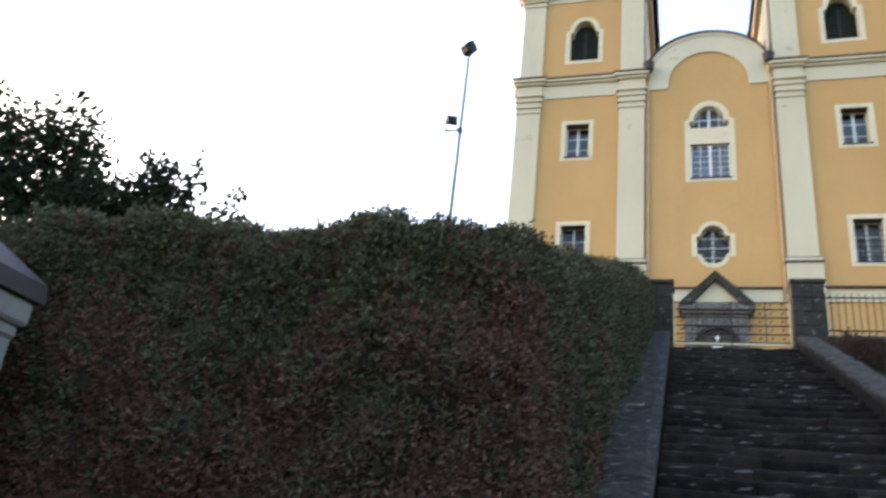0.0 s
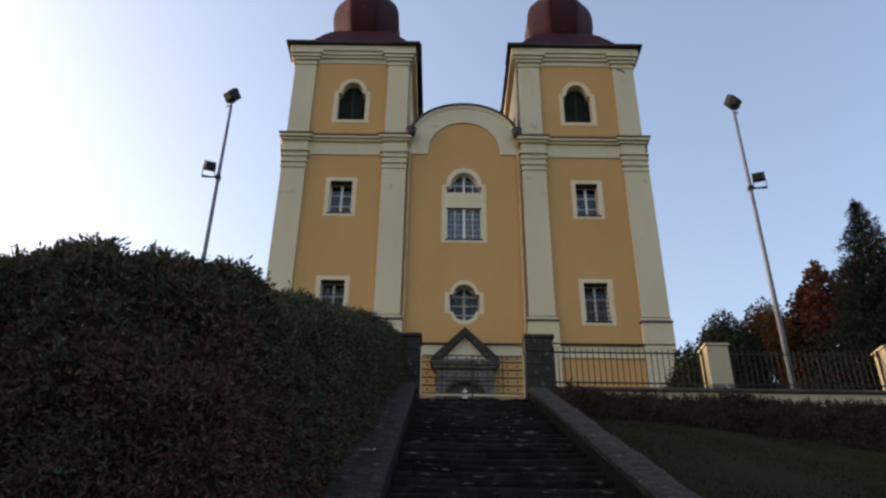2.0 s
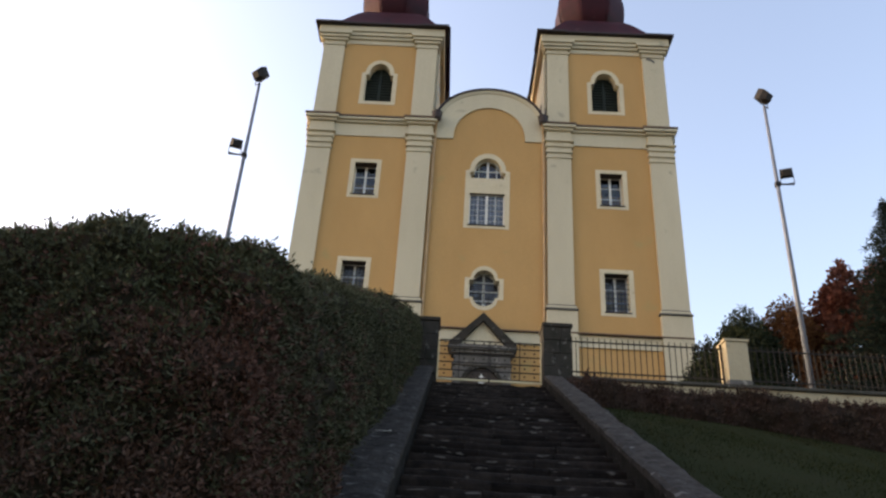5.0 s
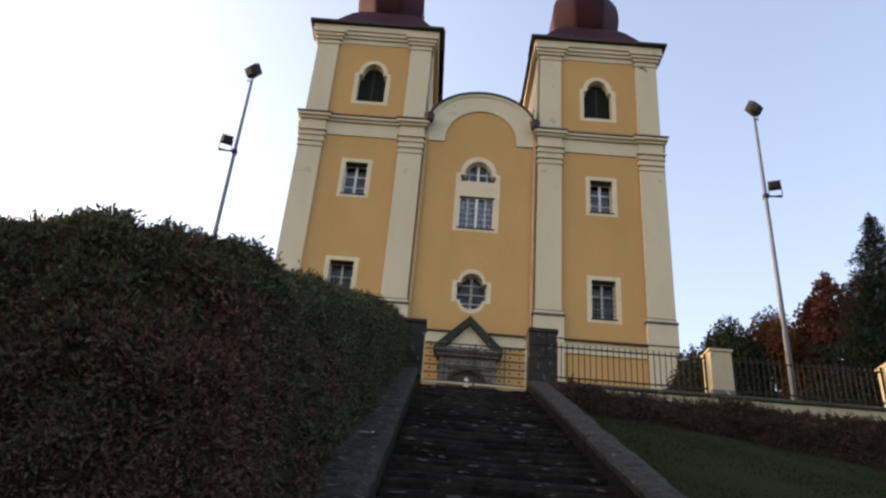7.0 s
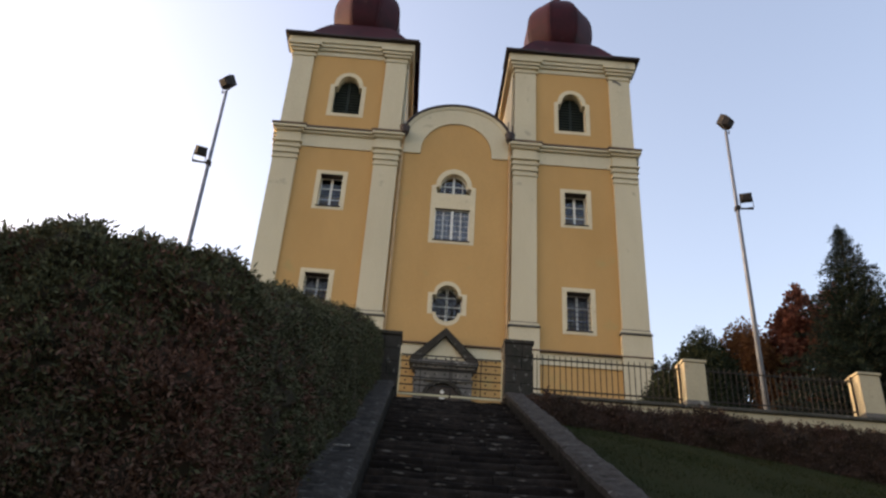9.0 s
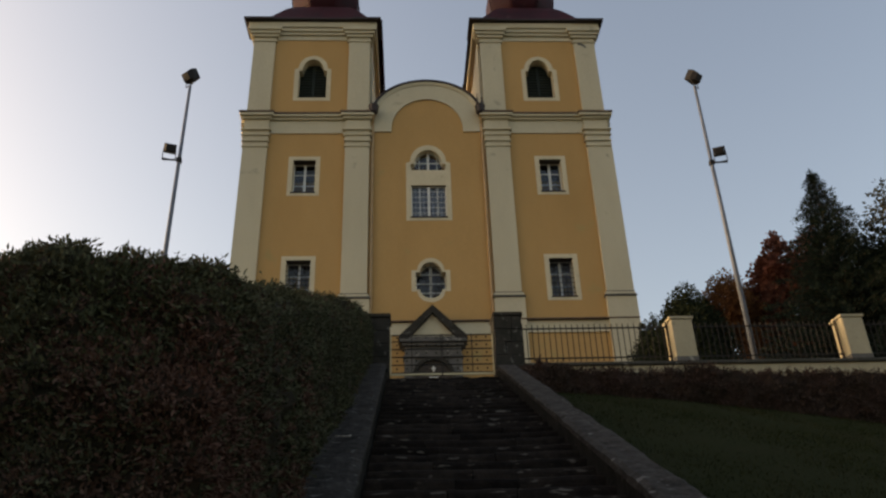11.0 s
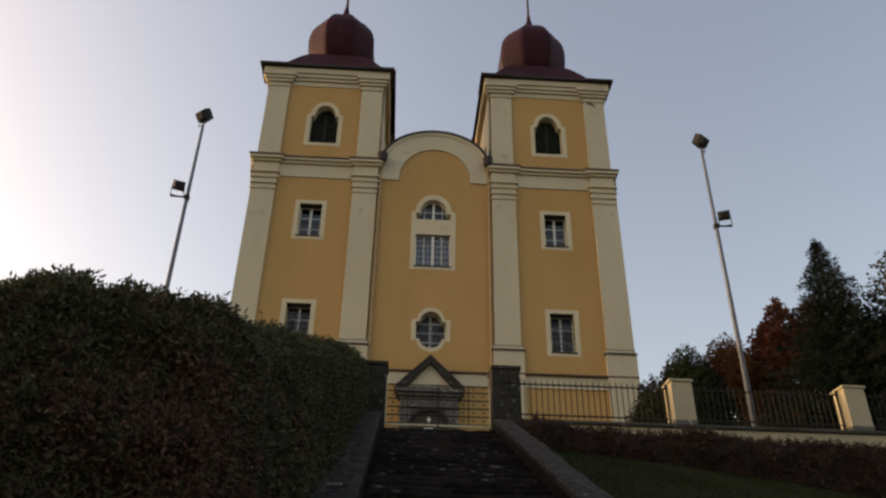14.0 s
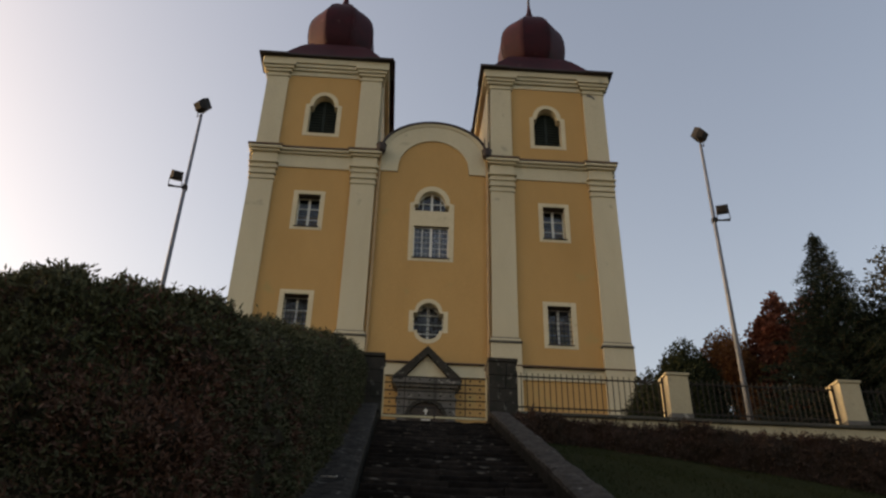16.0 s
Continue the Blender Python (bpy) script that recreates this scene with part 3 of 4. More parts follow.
def tower(x0, x1, s):
    cx, bx = s * CX, 5.37 if s > 0 else -5.29
    win_hi, win_lo = (cx - 0.50, cx + 0.50, 19.44, 21.11), (cx - 0.51, cx + 0.51, 14.43, 16.19)
    bell = shoulder_arch(bx, 24.52, 26.10, 26.81, 0.66, 0.51)
    holes = [rect(*win_hi), rect(*win_lo), bell]
    cpart("tower_wall", plate(rect(x0, x1, GROUND_Z, 28.4), holes, FY, FY + 0.5), YELLOW, "ochre yellow plaster tower front")
    cpart("tower_side", boxes((x0, x0 + 0.5, FY + 0.5, FY + 5.5, GROUND_Z, 28.4)), YELLOW, "ochre yellow plaster tower side")
    cpart("tower_side", boxes((x1 - 0.5, x1, FY + 0.5, FY + 5.5, GROUND_Z, 28.4)), YELLOW, "ochre yellow plaster tower side")
    cpart("tower_back", boxes((x0 + 0.5, x1 - 0.5, FY + 5.0, FY + 5.5, GROUND_Z, 28.4)), YELLOW)
    for z in (18.0, 23.3, 28.3):
        cpart("tower_floor", boxes((x0 + 0.5, x1 - 0.5, FY + 0.5, FY + 5.0, z - 0.2, z)), DOOR_WOOD)
    for b, rows, lat in ((win_hi, 3, False), (win_lo, 3, True)):
        glazed(cx, rect(*b), rect(b[0] - 0.19, b[1] + 0.19, b[2] - 0.17, b[3] + 0.17), FY, 2, rows, *b, grille=lat)
    cpart("surround", strip(bell, shoulder_arch(bx, 24.36, 26.20, 27.0, 0.85, 0.68), FY - 0.012, FY + 0.02), LIMEWASH, "pale limewashed surround")
    cpart("reveal", strip([(bx + (x - bx) * 0.982, 25.6 + (z - 25.6) * 0.99) for x, z in bell], [(bx + (x - bx) * 1.004, 25.6 + (z - 25.6) * 1.003) for x, z in bell], FY - 0.014, FY + 0.44), LIMEWASH)
    sh = cpart("shutter", boxes((bx - 0.72, bx + 0.72, FY + 0.44, FY + 0.48, 24.5, 26.9), (bx - 0.04, bx + 0.04, FY + 0.40, FY + 0.43, 24.52, 26.75)), SHUTTER, "dark green louvred shutter")
    for i in range(14):
        z = 24.6 + i * 0.16
        for k in (-1, 1):
            cpart("slat", boxes((bx + k * 0.34 - 0.28, bx + k * 0.34 + 0.28, FY + 0.37, FY + 0.43, z, z + 0.02)), SHUTTER, parent=sh)
    # pilasters at both corners, from plinth to cornice
    for px0, px1, edge in ((x0, x0 + 1.04, -1), (x1 - 1.04, x1, 1)):
        a, b = px0 - (0.03 if edge < 0 else 0), px1 + (0.03 if edge > 0 else 0)
        pil = cpart("pilaster", boxes((a, b + (0.06 if edge > 0 and s > 0 else 0), FY - 0.12, FY + 0.3, 14.5, 22.0)), CREAM, "flat cream plaster pilaster")
        cpart("pilaster_foot", boxes((a - 0.07, b + 0.10, FY - 0.19, FY + 0.3, GROUND_Z, 14.337)), CREAM, parent=pil)
        cpart("base_moulding", bevelled(boxes((a - 0.13, b + 0.13, FY - 0.25, FY + 0.3, 14.34, 14.42), (a - 0.045, b + 0.045, FY - 0.165, FY + 0.3, 14.55, 14.60)), 0.015), STONE, "grey weathered base moulding", parent=pil)
        cpart("base_course", bevelled(boxes((a - 0.08, b + 0.08, FY - 0.20, FY + 0.3, 14.423, 14.547)), 0.02), CREAM, parent=pil)
        for k, (z0, z1, d) in enumerate(((21.72, 21.82, 0.05), (22.0, 22.10, 0.07), (22.30, 22.40, 0.10), (22.58, 22.68, 0.13))):
            cpart("capital_moulding", bevelled(boxes((a - d, b + d, FY - 0.12 - d, FY + 0.3, z0, z1)), 0.02), CREAM, parent=pil)
        cpart("capital", boxes((a - 0.02, b + 0.02, FY - 0.15, FY + 0.3, 22.0, 23.3)), CREAM, parent=pil)
        cpart("upper_pilaster", boxes((a + 0.03, b - 0.03, FY - 0.10, FY + 0.3, 23.6, 28.2)), CREAM, parent=pil)
        for z0, z1, d in ((27.78, 27.87, 0.05), (28.05, 28.2, 0.10), (28.2, 28.36, 0.18), (28.36, 28.55, 0.26)):
            cpart("capital_moulding", bevelled(boxes((a - d, b + d, FY - 0.10 - d, FY + 0.3, z0, z1)), 0.02), CREAM, parent=pil)
        # cornice breaks forward over the pilaster
        cpart("cornice_break", bevelled(boxes((a - 0.12, b + 0.12, FY - 0.27, FY + 0.3, 23.18, 23.30), (a - 0.22, b + 0.22, FY - 0.37, FY + 0.3, 23.30, 23.46)), 0.025), CREAM, parent=pil)
        cpart("cornice_cover", boxes((a - 0.25, b + 0.25, FY - 0.41, FY + 0.3, 23.46, 23.53)), TILE, "brown tin cover", parent=pil)
        # the side faces carry the same corner strip
        sx = a if edge < 0 else b
        for y0, y1 in ((FY + 0.3, FY + 1.1), (FY + 4.4, FY + 5.5)):
            cpart("side_pilaster", boxes((sx - 0.06, sx + 0.06, y0, y1, 14.5, 28.2)), CREAM, parent=pil)
        cpart("side_field", boxes((sx - 0.04, sx + 0.04, FY + 1.1, FY + 4.4, 23.5, 28.2)), CREAM, parent=pil)
    m0, m1 = x0 + 1.06, x1 - 1.06
    cpart("frieze", boxes((m0, m1, FY - 0.05, FY + 0.05, 22.50, 23.22)), CREAM, "cream plaster band")
    cpart("cornice", bevelled(boxes((m0, m1, FY - 0.16, FY + 0.05, 23.18, 23.30), (m0, m1, FY - 0.26, FY + 0.05, 23.30, 23.44)), 0.025), CREAM)
    cpart("cornice_cover", boxes((m0, m1, FY - 0.30, FY + 0.05, 23.44, 23.51)), TILE, "brown tin cover")
    cpart("frieze", boxes((m0, m1, FY - 0.04, FY + 0.05, 27.95, 28.3)), CREAM, "cream plaster band")
    cpart("cornice", bevelled(boxes((m0, m1, FY - 0.14, FY + 0.05, 28.2, 28.36), (m0, m1, FY - 0.22, FY + 0.05, 28.36, 28.55)), 0.02), CREAM)
    # eaves on all four sides
    e = 0.30
    cpart("eaves_moulding", bevelled(boxes((x0 - e, x1 + e, FY - e, FY + 5.5 + e, 28.55, 28.885)), 0.03), CREAM, "cream eaves moulding")
    for k in (x0, x1):
        cpart("side_cornice", boxes((k - 0.3, k + 0.3, FY + 0.3, FY + 5.6, 23.2, 23.48)), CREAM)
    # plinth
    cpart("plinth_band", boxes((x0 - 0.02, x1 + 0.02, FY - 0.06, FY + 0.05, 12.86, 13.36)), CREAM, "cream plinth band")
    cpart("plinth_moulding", bevelled(boxes((x0 - 0.12, x1 + 0.14, FY - 0.22, FY + 0.05, 13.363, 13.43)), 0.02), TILE, "brown weathered plinth moulding")
    # bell-shaped sheet roof: square at the eaves, eight-sided above
    mx, my = 5.29 if s > 0 else -5.18, FY + 2.75
    roof = cpart("roof", boxes((x0 - 0.36, x1 + 0.36, FY - 0.46, FY + 5.86, 28.90, 28.99)), ROOF_DARK, "dark tin roof edge")
    for ax in (x0 - 0.50, x1 - 0.9):
        for ay in (FY - 0.52, FY + 4.5):
            cpart("roof_corner", boxes((ax, ax + 1.40, ay, ay + 1.5, 28.885, 29.0)), ROOF_DARK, parent=roof)
    bm = bmesh.new()
    loops = []
    half = (x1 - x0) / 2 + 0.40
    prof = [(k / half, z) for k, z in ((3.12, 28.99), (2.85, 29.18), (2.62, 29.46), (2.43, 29.82), (2.23, 30.25), (2.03, 30.68), (1.84, 31.02), (1.62, 31.24), (1.45, 31.42))]
    for k, (f, z) in enumerate(prof):
        t = k / (len(prof) - 1)
        loop = []
        for i in range(8):
            a = math.pi / 8 + i * math.pi / 4
            ox, oy = math.cos(a), math.sin(a)
            r8 = half * f / math.cos(math.pi / 8)
            ex, ey = ox * r8, oy * r8
            qx, qy = math.copysign(half * f, ox), math.copysign(half * f, oy)
            cut = 0.02 + 0.98 * t ** 3
            if abs(ox) > abs(oy):
                sxx, syy = qx, math.copysign(half * f * (1 - cut) + abs(ey) * cut, oy)
            else:
                sxx, syy = math.copysign(half * f * (1 - cut) + abs(ex) * cut, ox), qy
            loop.append(bm.verts.new((mx + sxx, my + syy, z)))
        loops.append(loop)
    for a, b in zip(loops, loops[1:]):
        for i in range(8):
            bm.faces.new((a[i], a[(i + 1) % 8], b[(i + 1) % 8], b[i]))
    cpart("roof_skirt", bm, ROOF_RED, "curved dark red sheet metal skirt", parent=roof)
    bm = bmesh.new()
    k8 = 1 / math.cos(math.pi / 8)
    loops = []
    for r, z in DOME:
        loop = []
        for i in range(48):
            a = math.pi / 8 + 2 * math.pi * i / 48
            edge = math.cos(math.pi / 8) / math.cos((i % 6) * math.pi / 24 - math.pi / 8)
            k = r * k8 * (edge * 0.97 + 0.03 * (1 - 0.035))
            loop.append(bm.verts.new((mx + k * math.cos(a), my + k * math.sin(a), z)))
        loops.append(loop)
    for p, q in zip(loops, loops[1:]):
        for i in range(48):
            bm.faces.new((p[i], p[(i + 1) % 48], q[(i + 1) % 48], q[i]))
    bm.faces.new(loops[-1])
    dome = cpart("onion_dome", bm, ROOF_RED, "dark red sheet metal onion dome with soft facets", True, parent=roof)
    for i in range(8):
        a = math.pi / 8 + i * math.pi / 4
        pts = [Vector((mx + r * k8 * math.cos(a), my + r * k8 * math.sin(a), z)) for r, z in [(r * 0.997, z) for r, z in DOME[1:14]]]
        bm = bmesh.new()
        for p, q in zip(pts, pts[1:]):
            bar(bm, p, q, 0.024, 5)
        cpart("roof_seam", bm, ROOF_RED, parent=roof)
    bm = bmesh.new()
    bar(bm, (mx, my, 36.5), (mx, my, 40.9), (0.075, 0.03), 8)
    cpart("spire_rod", bm, ROOF_DARK, parent=roof)
    bm = bmesh.new()
    bmesh.ops.create_uvsphere(bm, u_segments=16, v_segments=10, radius=0.30, matrix=Matrix.Translation((mx, my, 39.25)) @ Matrix.Diagonal((1, 1, 1.15, 1)))
    cpart("spire_ball", bm, ROOF_DARK, "dark tin ball", True, parent=roof)
    bm = boxes((mx - 0.05, mx + 0.05, my - 0.04, my + 0.04, 39.6, 41.3), (mx - 0.42, mx + 0.42, my - 0.035, my + 0.035, 40.55, 40.65))
    for px, pz in ((-0.42, 40.6), (0.42, 40.6), (0, 41.3)):
        box(bm, mx + px - 0.09, mx + px + 0.09, my - 0.045, my + 0.045, pz - 0.09, pz + 0.09)
    for k in (-1, 1):
        bar(bm, (mx - 0.2, my, 40.6 - 0.2 * k), (mx + 0.2, my, 40.6 + 0.2 * k), 0.022, 5)
    cpart("cross", bm, IRON, "dark iron cross", parent=roof)


for (tx0, tx1), side in zip(TW, (-1, 1)):
    tower(tx0, tx1, side)


def centre_bay():
    y = FY + 0.07
    a, b = -2.63, 2.63
    win = rect(-0.77, 0.77, 18.22, 19.82)
    lun = shoulder_arch(0, 20.58, 20.90, 21.68, 0.79, 0.62)
    ov = oval_outline(0)
    gz, gr, gh = 23.62, 2.42, 1.80
    outline = [(a, GROUND_Z), (b, GROUND_Z), (b, gz)] + arc(0, gz, gr, 0, 180, 28, gh / gr) + [(a, gz)]
    cpart("centre_wall", plate(outline, [win, lun, ov, rect(-0.75, 0.75, GROUND_Z + 0.2, 11.0)], y, y + 0.6), YELLOW, "ochre yellow plaster middle bay with a round gable")
    band = [(a, 22.64), (-1.63, 22.64)] + arc(0, 22.84, 1.62, 180, 0, 24)[0:] + [(1.63, 22.64), (b, 22.64), (b, gz)] + arc(0, gz, gr, 0, 180, 28, gh / gr) + [(a, gz)]
    cpart("gable_band", plate(band, [], y - 0.06, y + 0.02), CREAM, "cream plaster band round the gable")
    # dark cover on the curved gable
    bm = bmesh.new()
    inner, outer = arc(0, gz, gr - 0.02, -3, 183, 40, gh / gr), arc(0, gz, gr + 0.10, -3, 183, 40, (gh + 0.1) / (gr + 0.1))
    rows = []
    for (x0, z0), (x1, z1) in zip(inner, outer):
        rows.append([bm.verts.new(c) for c in ((x0, y - 0.16, z0 + 0.02), (x1, y - 0.18, z1), (x1, y + 0.75, z1), (x0, y + 0.75, z0 + 0.02))])
    for p, q in zip(rows, rows[1:]):
        for i in range(4):
            bm.faces.new((p[i], p[(i + 1) % 4], q[(i + 1) % 4], q[i]))
    bmesh.ops.recalc_face_normals(bm, faces=list(bm.faces))
    cpart("gable_cover", bm, ROOF_DARK, "dark tin gable cover")
    mould = bmesh.new()
    i2, o2 = arc(0, gz, gr - 0.17, -2, 182, 40, (gh - 0.15) / (gr - 0.17)), arc(0, gz, gr - 0.03, -2, 182, 40, (gh - 0.01) / (gr - 0.03))
    rows = [[mould.verts.new(c) for c in ((x0, y - 0.09, z0), (x1, y - 0.14, z1), (x1, y, z1), (x0, y, z0))] for (x0, z0), (x1, z1) in zip(i2, o2)]
    for p, q in zip(rows, rows[1:]):
        for i in range(4):
            mould.faces.new((p[i], p[(i + 1) % 4], q[(i + 1) % 4], q[i]))
    bmesh.ops.recalc_face_normals(mould, faces=list(mould.faces))
    cpart("gable_moulding", mould, CREAM)
    # tall window: one surround round window, panel and lunette
    sur = shoulder_arch(0, 18.05, 20.98, 21.92, 0.98, 0.80)
    cpart("surround", plate(sur, [win, lun], y - 0.012, y + 0.02), LIMEWASH, "pale limewashed surround of the tall window")
    glazed(0, win, None, y - 0.16, 4, 6, -0.77, 0.77, 18.22, 19.82, curtain=True)
    glazed(0, lun, None, y, 4, 2, -0.79, 0.79, 20.58, 21.68)
    glazed(0, ov, oval_outline(0, 0.17), y, 2, 4, -0.63, 0.63, 14.43, 16.09, grille=True)
    cpart("plinth_band", boxes((a + 0.28, b - 0.28, y - 0.06, y + 0.05, 12.86, 13.36)), CREAM, "cream plinth band")
    cpart("plinth_moulding", bevelled(boxes((a + 0.28, b - 0.28, y - 0.18, y + 0.05, 13.363, 13.43)), 0.02), TILE, "brown weathered plinth moulding")
    for s in (-1, 1):
        x = s * 2.46
        bm = bmesh.new()
        bar(bm, (x, y - 0.08, GROUND_Z), (x, y - 0.08, 23.0), 0.066, 8)
        bar(bm, (x, y - 0.08, 23.0), (s * 2.42, y - 0.34, 23.42), 0.06, 8)
        pipe = cpart("downpipe", bm, PIPE, "tan painted tin downpipe")
        bm = bmesh.new()
        ring(bm, [(0.10, 23.38), (0.20, 23.5), (0.23, 23.78), (0.25, 23.84)], 10, centre=(s * 2.42, y - 0.34))
        cpart("rain_head", bm, ROOF_DARK, parent=pipe)
        for z in (11.5, 14.0, 16.5, 19.0, 21.5):
            cpart("pipe_clip", boxes((x - 0.07, x + 0.07, y - 0.15, y, z, z + 0.04)), PIPE, parent=pipe)
    for x, top in ((2.32, 24.55), (2.52, 24.38)):
        bm = bmesh.new()
        bar(bm, (x, y - 0.34, 23.8), (x, y - 0.34, top), (0.04, 0.022), 5)
        cpart("roof_spike", bm, ROOF_DARK)


centre_bay()


def portal():
    y = FY - 0.45
    pt = cpart("portal", boxes((-1.12, -0.72, y, FY + 0.16, GROUND_Z, 11.72), (0.72, 1.12, y, FY + 0.16, GROUND_Z, 11.72)), STONE, "grey stone doorway with a steep pediment")
    loop = [(-0.73, 10.94)] + arc(0, 10.98, 0.70, 180, 0, 20) + [(0.73, 10.94), (0.73, 11.72), (-0.73, 11.72)]
    cpart("spandrel", plate(loop, [], y + 0.03, FY + 0.16), STONE, parent=pt)
    bm = bmesh.new()
    inn, out = arc(0, 10.98, 0.66, 180, 0, 20), arc(0, 10.98, 0.80, 180, 0, 20)
    rows = [[bm.verts.new(c) for c in ((x0, y - 0.05, z0), (x1, y - 0.05, z1), (x1, y + 0.1, z1), (x0, y + 0.1, z0))] for (x0, z0), (x1, z1) in zip(inn, out)]
    for p, q in zip(rows, rows[1:]):
        for i in range(4):
            bm.faces.new((p[i], p[(i + 1) % 4], q[(i + 1) % 4], q[i]))
    bmesh.ops.recalc_face_normals(bm, faces=list(bm.faces))
    cpart("archivolt", bm, MOSS_STONE, "dark stone arch moulding", parent=pt)
    cpart("door", boxes((-0.74, 0.74, y + 0.08, y + 0.4, GROUND_Z, 11.66)), DOOR_WOOD, "dark wooden door", parent=pt)
    cpart("emblem", boxes((-0.025, 0.025, y + 0.03, y + 0.076, 11.10, 11.40), (-0.085, 0.085, y + 0.034, y + 0.076, 11.29, 11.335), (-0.10, 0.10, y + 0.03, y + 0.076, 11.05, 11.10), (-0.17, 0.17, y + 0.03, y + 0.076, 10.94, 10.985)), WHITE_PAINT, "small pale cross emblem", parent=pt)
    cpart("entablature", bevelled(boxes((-1.16, 1.16, y - 0.06, FY + 0.16, 11.72, 11.82), (-1.10, 1.10, y - 0.02, FY + 0.16, 11.82, 12.18), (-1.2, 1.2, y - 0.14, FY + 0.16, 12.18, 12.30), (-1.3, 1.3, y - 0.24, FY + 0.16, 12.30, 12.44)), 0.02), STONE, parent=pt)
    cpart("pediment_moulding", plate([(-1.34, 12.444), (-0.97, 12.444), (0, 13.52), (0.97, 12.444), (1.34, 12.444), (1.30, 12.58), (0, 13.86), (-1.30, 12.58)], [], y - 0.22, FY + 0.12), MOSS_STONE, "dark weathered raking moulding", parent=pt)
    cpart("tympanum", plate([(-1.0, 12.45), (1.0, 12.45), (0, 13.54)], [], y + 0.0, FY + 0.1), CREAM, "cream plaster tympanum", parent=pt)
    cpart("pediment_sill", boxes((-0.92, 0.92, y - 0.21, y - 0.002, 12.446, 12.52)), STONE, parent=pt)


portal()
# body of the church behind the towers
cpart("nave_wall", boxes((-7.4, -6.8, FY + 5.5, FY + 30, GROUND_Z, 20.5), (6.8, 7.4, FY + 5.5, FY + 30, GROUND_Z, 20.5), (-6.8, 6.8, FY + 29.4, FY + 30, GROUND_Z, 20.5)), YELLOW, "ochre yellow plaster nave wall")
cpart("nave_roof", plate([(-7.8, 20.5), (7.8, 20.5), (0, 24.6)], [], FY + 5.5, FY + 30.4), ROOF_RED, "dark red nave roof")
cpart("porch_ceiling", boxes((-2.63, 2.63, FY + 0.76, FY + 5.5, 22.4, 22.6)), ROOF_RED)

scar = [(0.0, 0.0), (0.10, 0.05), (0.22, 0.02), (0.36, -0.10), (0.44, -0.24), (0.37, -0.27), (0.26, -0.15), (0.14, -0.10), (0.03, -0.07)]
cpart("plaster_scar", plate([(7.36 + x, 27.74 + z) for x, z in scar], [], FY - 0.106, FY - 0.09), STONE, "grey scar where plaster has come off")


# ---- floodlight masts ----
def floodlight(mast, place, turn, tilt, k=1.0):
    """A box-shaped floodlight on a stirrup, facing the church."""
    m = Matrix.Translation(place) @ Matrix.Rotation(radians(turn), 4, "Z") @ Matrix.Rotation(radians(tilt), 4, "X") @ Matrix.Scale(k, 4)
    bm = bmesh.new()
    f, b = [(-0.19, -0.15), (0.19, -0.15), (0.19, 0.15), (-0.19, 0.15)], [(-0.12, -0.10), (0.12, -0.10), (0.12, 0.10), (-0.12, 0.10)]
    lo = [bm.verts.new(m @ Vector((x, 0.12, z))) for x, z in f]
    mid = [bm.verts.new(m @ Vector((x, -0.06, z))) for x, z in f]
    hi = [bm.verts.new(m @ Vector((x, -0.2, z))) for x, z in b]
    for p, q in ((lo, mid), (mid, hi)):
        for i in range(4):
            bm.faces.new((p[i], p[(i + 1) % 4], q[(i + 1) % 4], q[i]))
    bm.faces.new(lo)
    bm.faces.new(hi[::-1])
    bmesh.ops.recalc_face_normals(bm, faces=list(bm.faces))
    head = part("lamp_head", bm, LAMP_BLACK, mast, "black box-shaped floodlight")
    bm = bmesh.new()
    box(bm, -0.16, 0.16, 0.122, 0.13, -0.12, 0.12)
    for v in bm.verts:
        v.co = m @ v.co
    part("lamp_glass", bm, GLASS, head)
    bm = bmesh.new()
    c, d = math.cos(radians(turn)) * 0.17, math.sin(radians(turn)) * 0.17
    foot = [Vector(place) + Vector((q * c, q * d, -0.34)) for q in (-1, 1)]
    for q, f in zip((-1, 1), foot):
        bar(bm, m @ Vector((0.19 * q, 0, 0)), f, 0.011, 5)
    bar(bm, foot[0], foot[1], 0.014, 5)
    part("stirrup", bm, LAMP_BLACK, head)


def mast(x, y, s, low):
    m = tagged(empty("floodlight_mast", (x, y, 7.0)), "tall thin galvanised mast with two floodlights", "floodlight", "floodlight masts")
    bm = bmesh.new()
    bar(bm, (0, 0, 0), (0, 0, 9.35), (0.075, 0.042), 12)
    part("pole", bm, GALV, m, smooth=True)
    bm = bmesh.new()
    bar(bm, (0, 0, low), (s * 0.46, 0, low + 0.03), 0.026, 6)
    box(bm, -0.06, 0.06, -0.065, 0.065, low - 0.08, low + 0.06)
    part("arm", bm, LAMP_BLACK, m)
    floodlight(m, (s * 0.29, 0, low + 0.38), -s * 22, 25, 0.85)
    floodlight(m, (0.02 * s, 0, 9.7), s * 40, 35, 1.05)
    return m


mast(-7.17, 19.1, -1, 6.80)
mast(7.565, 19.1, 1, 6.66)


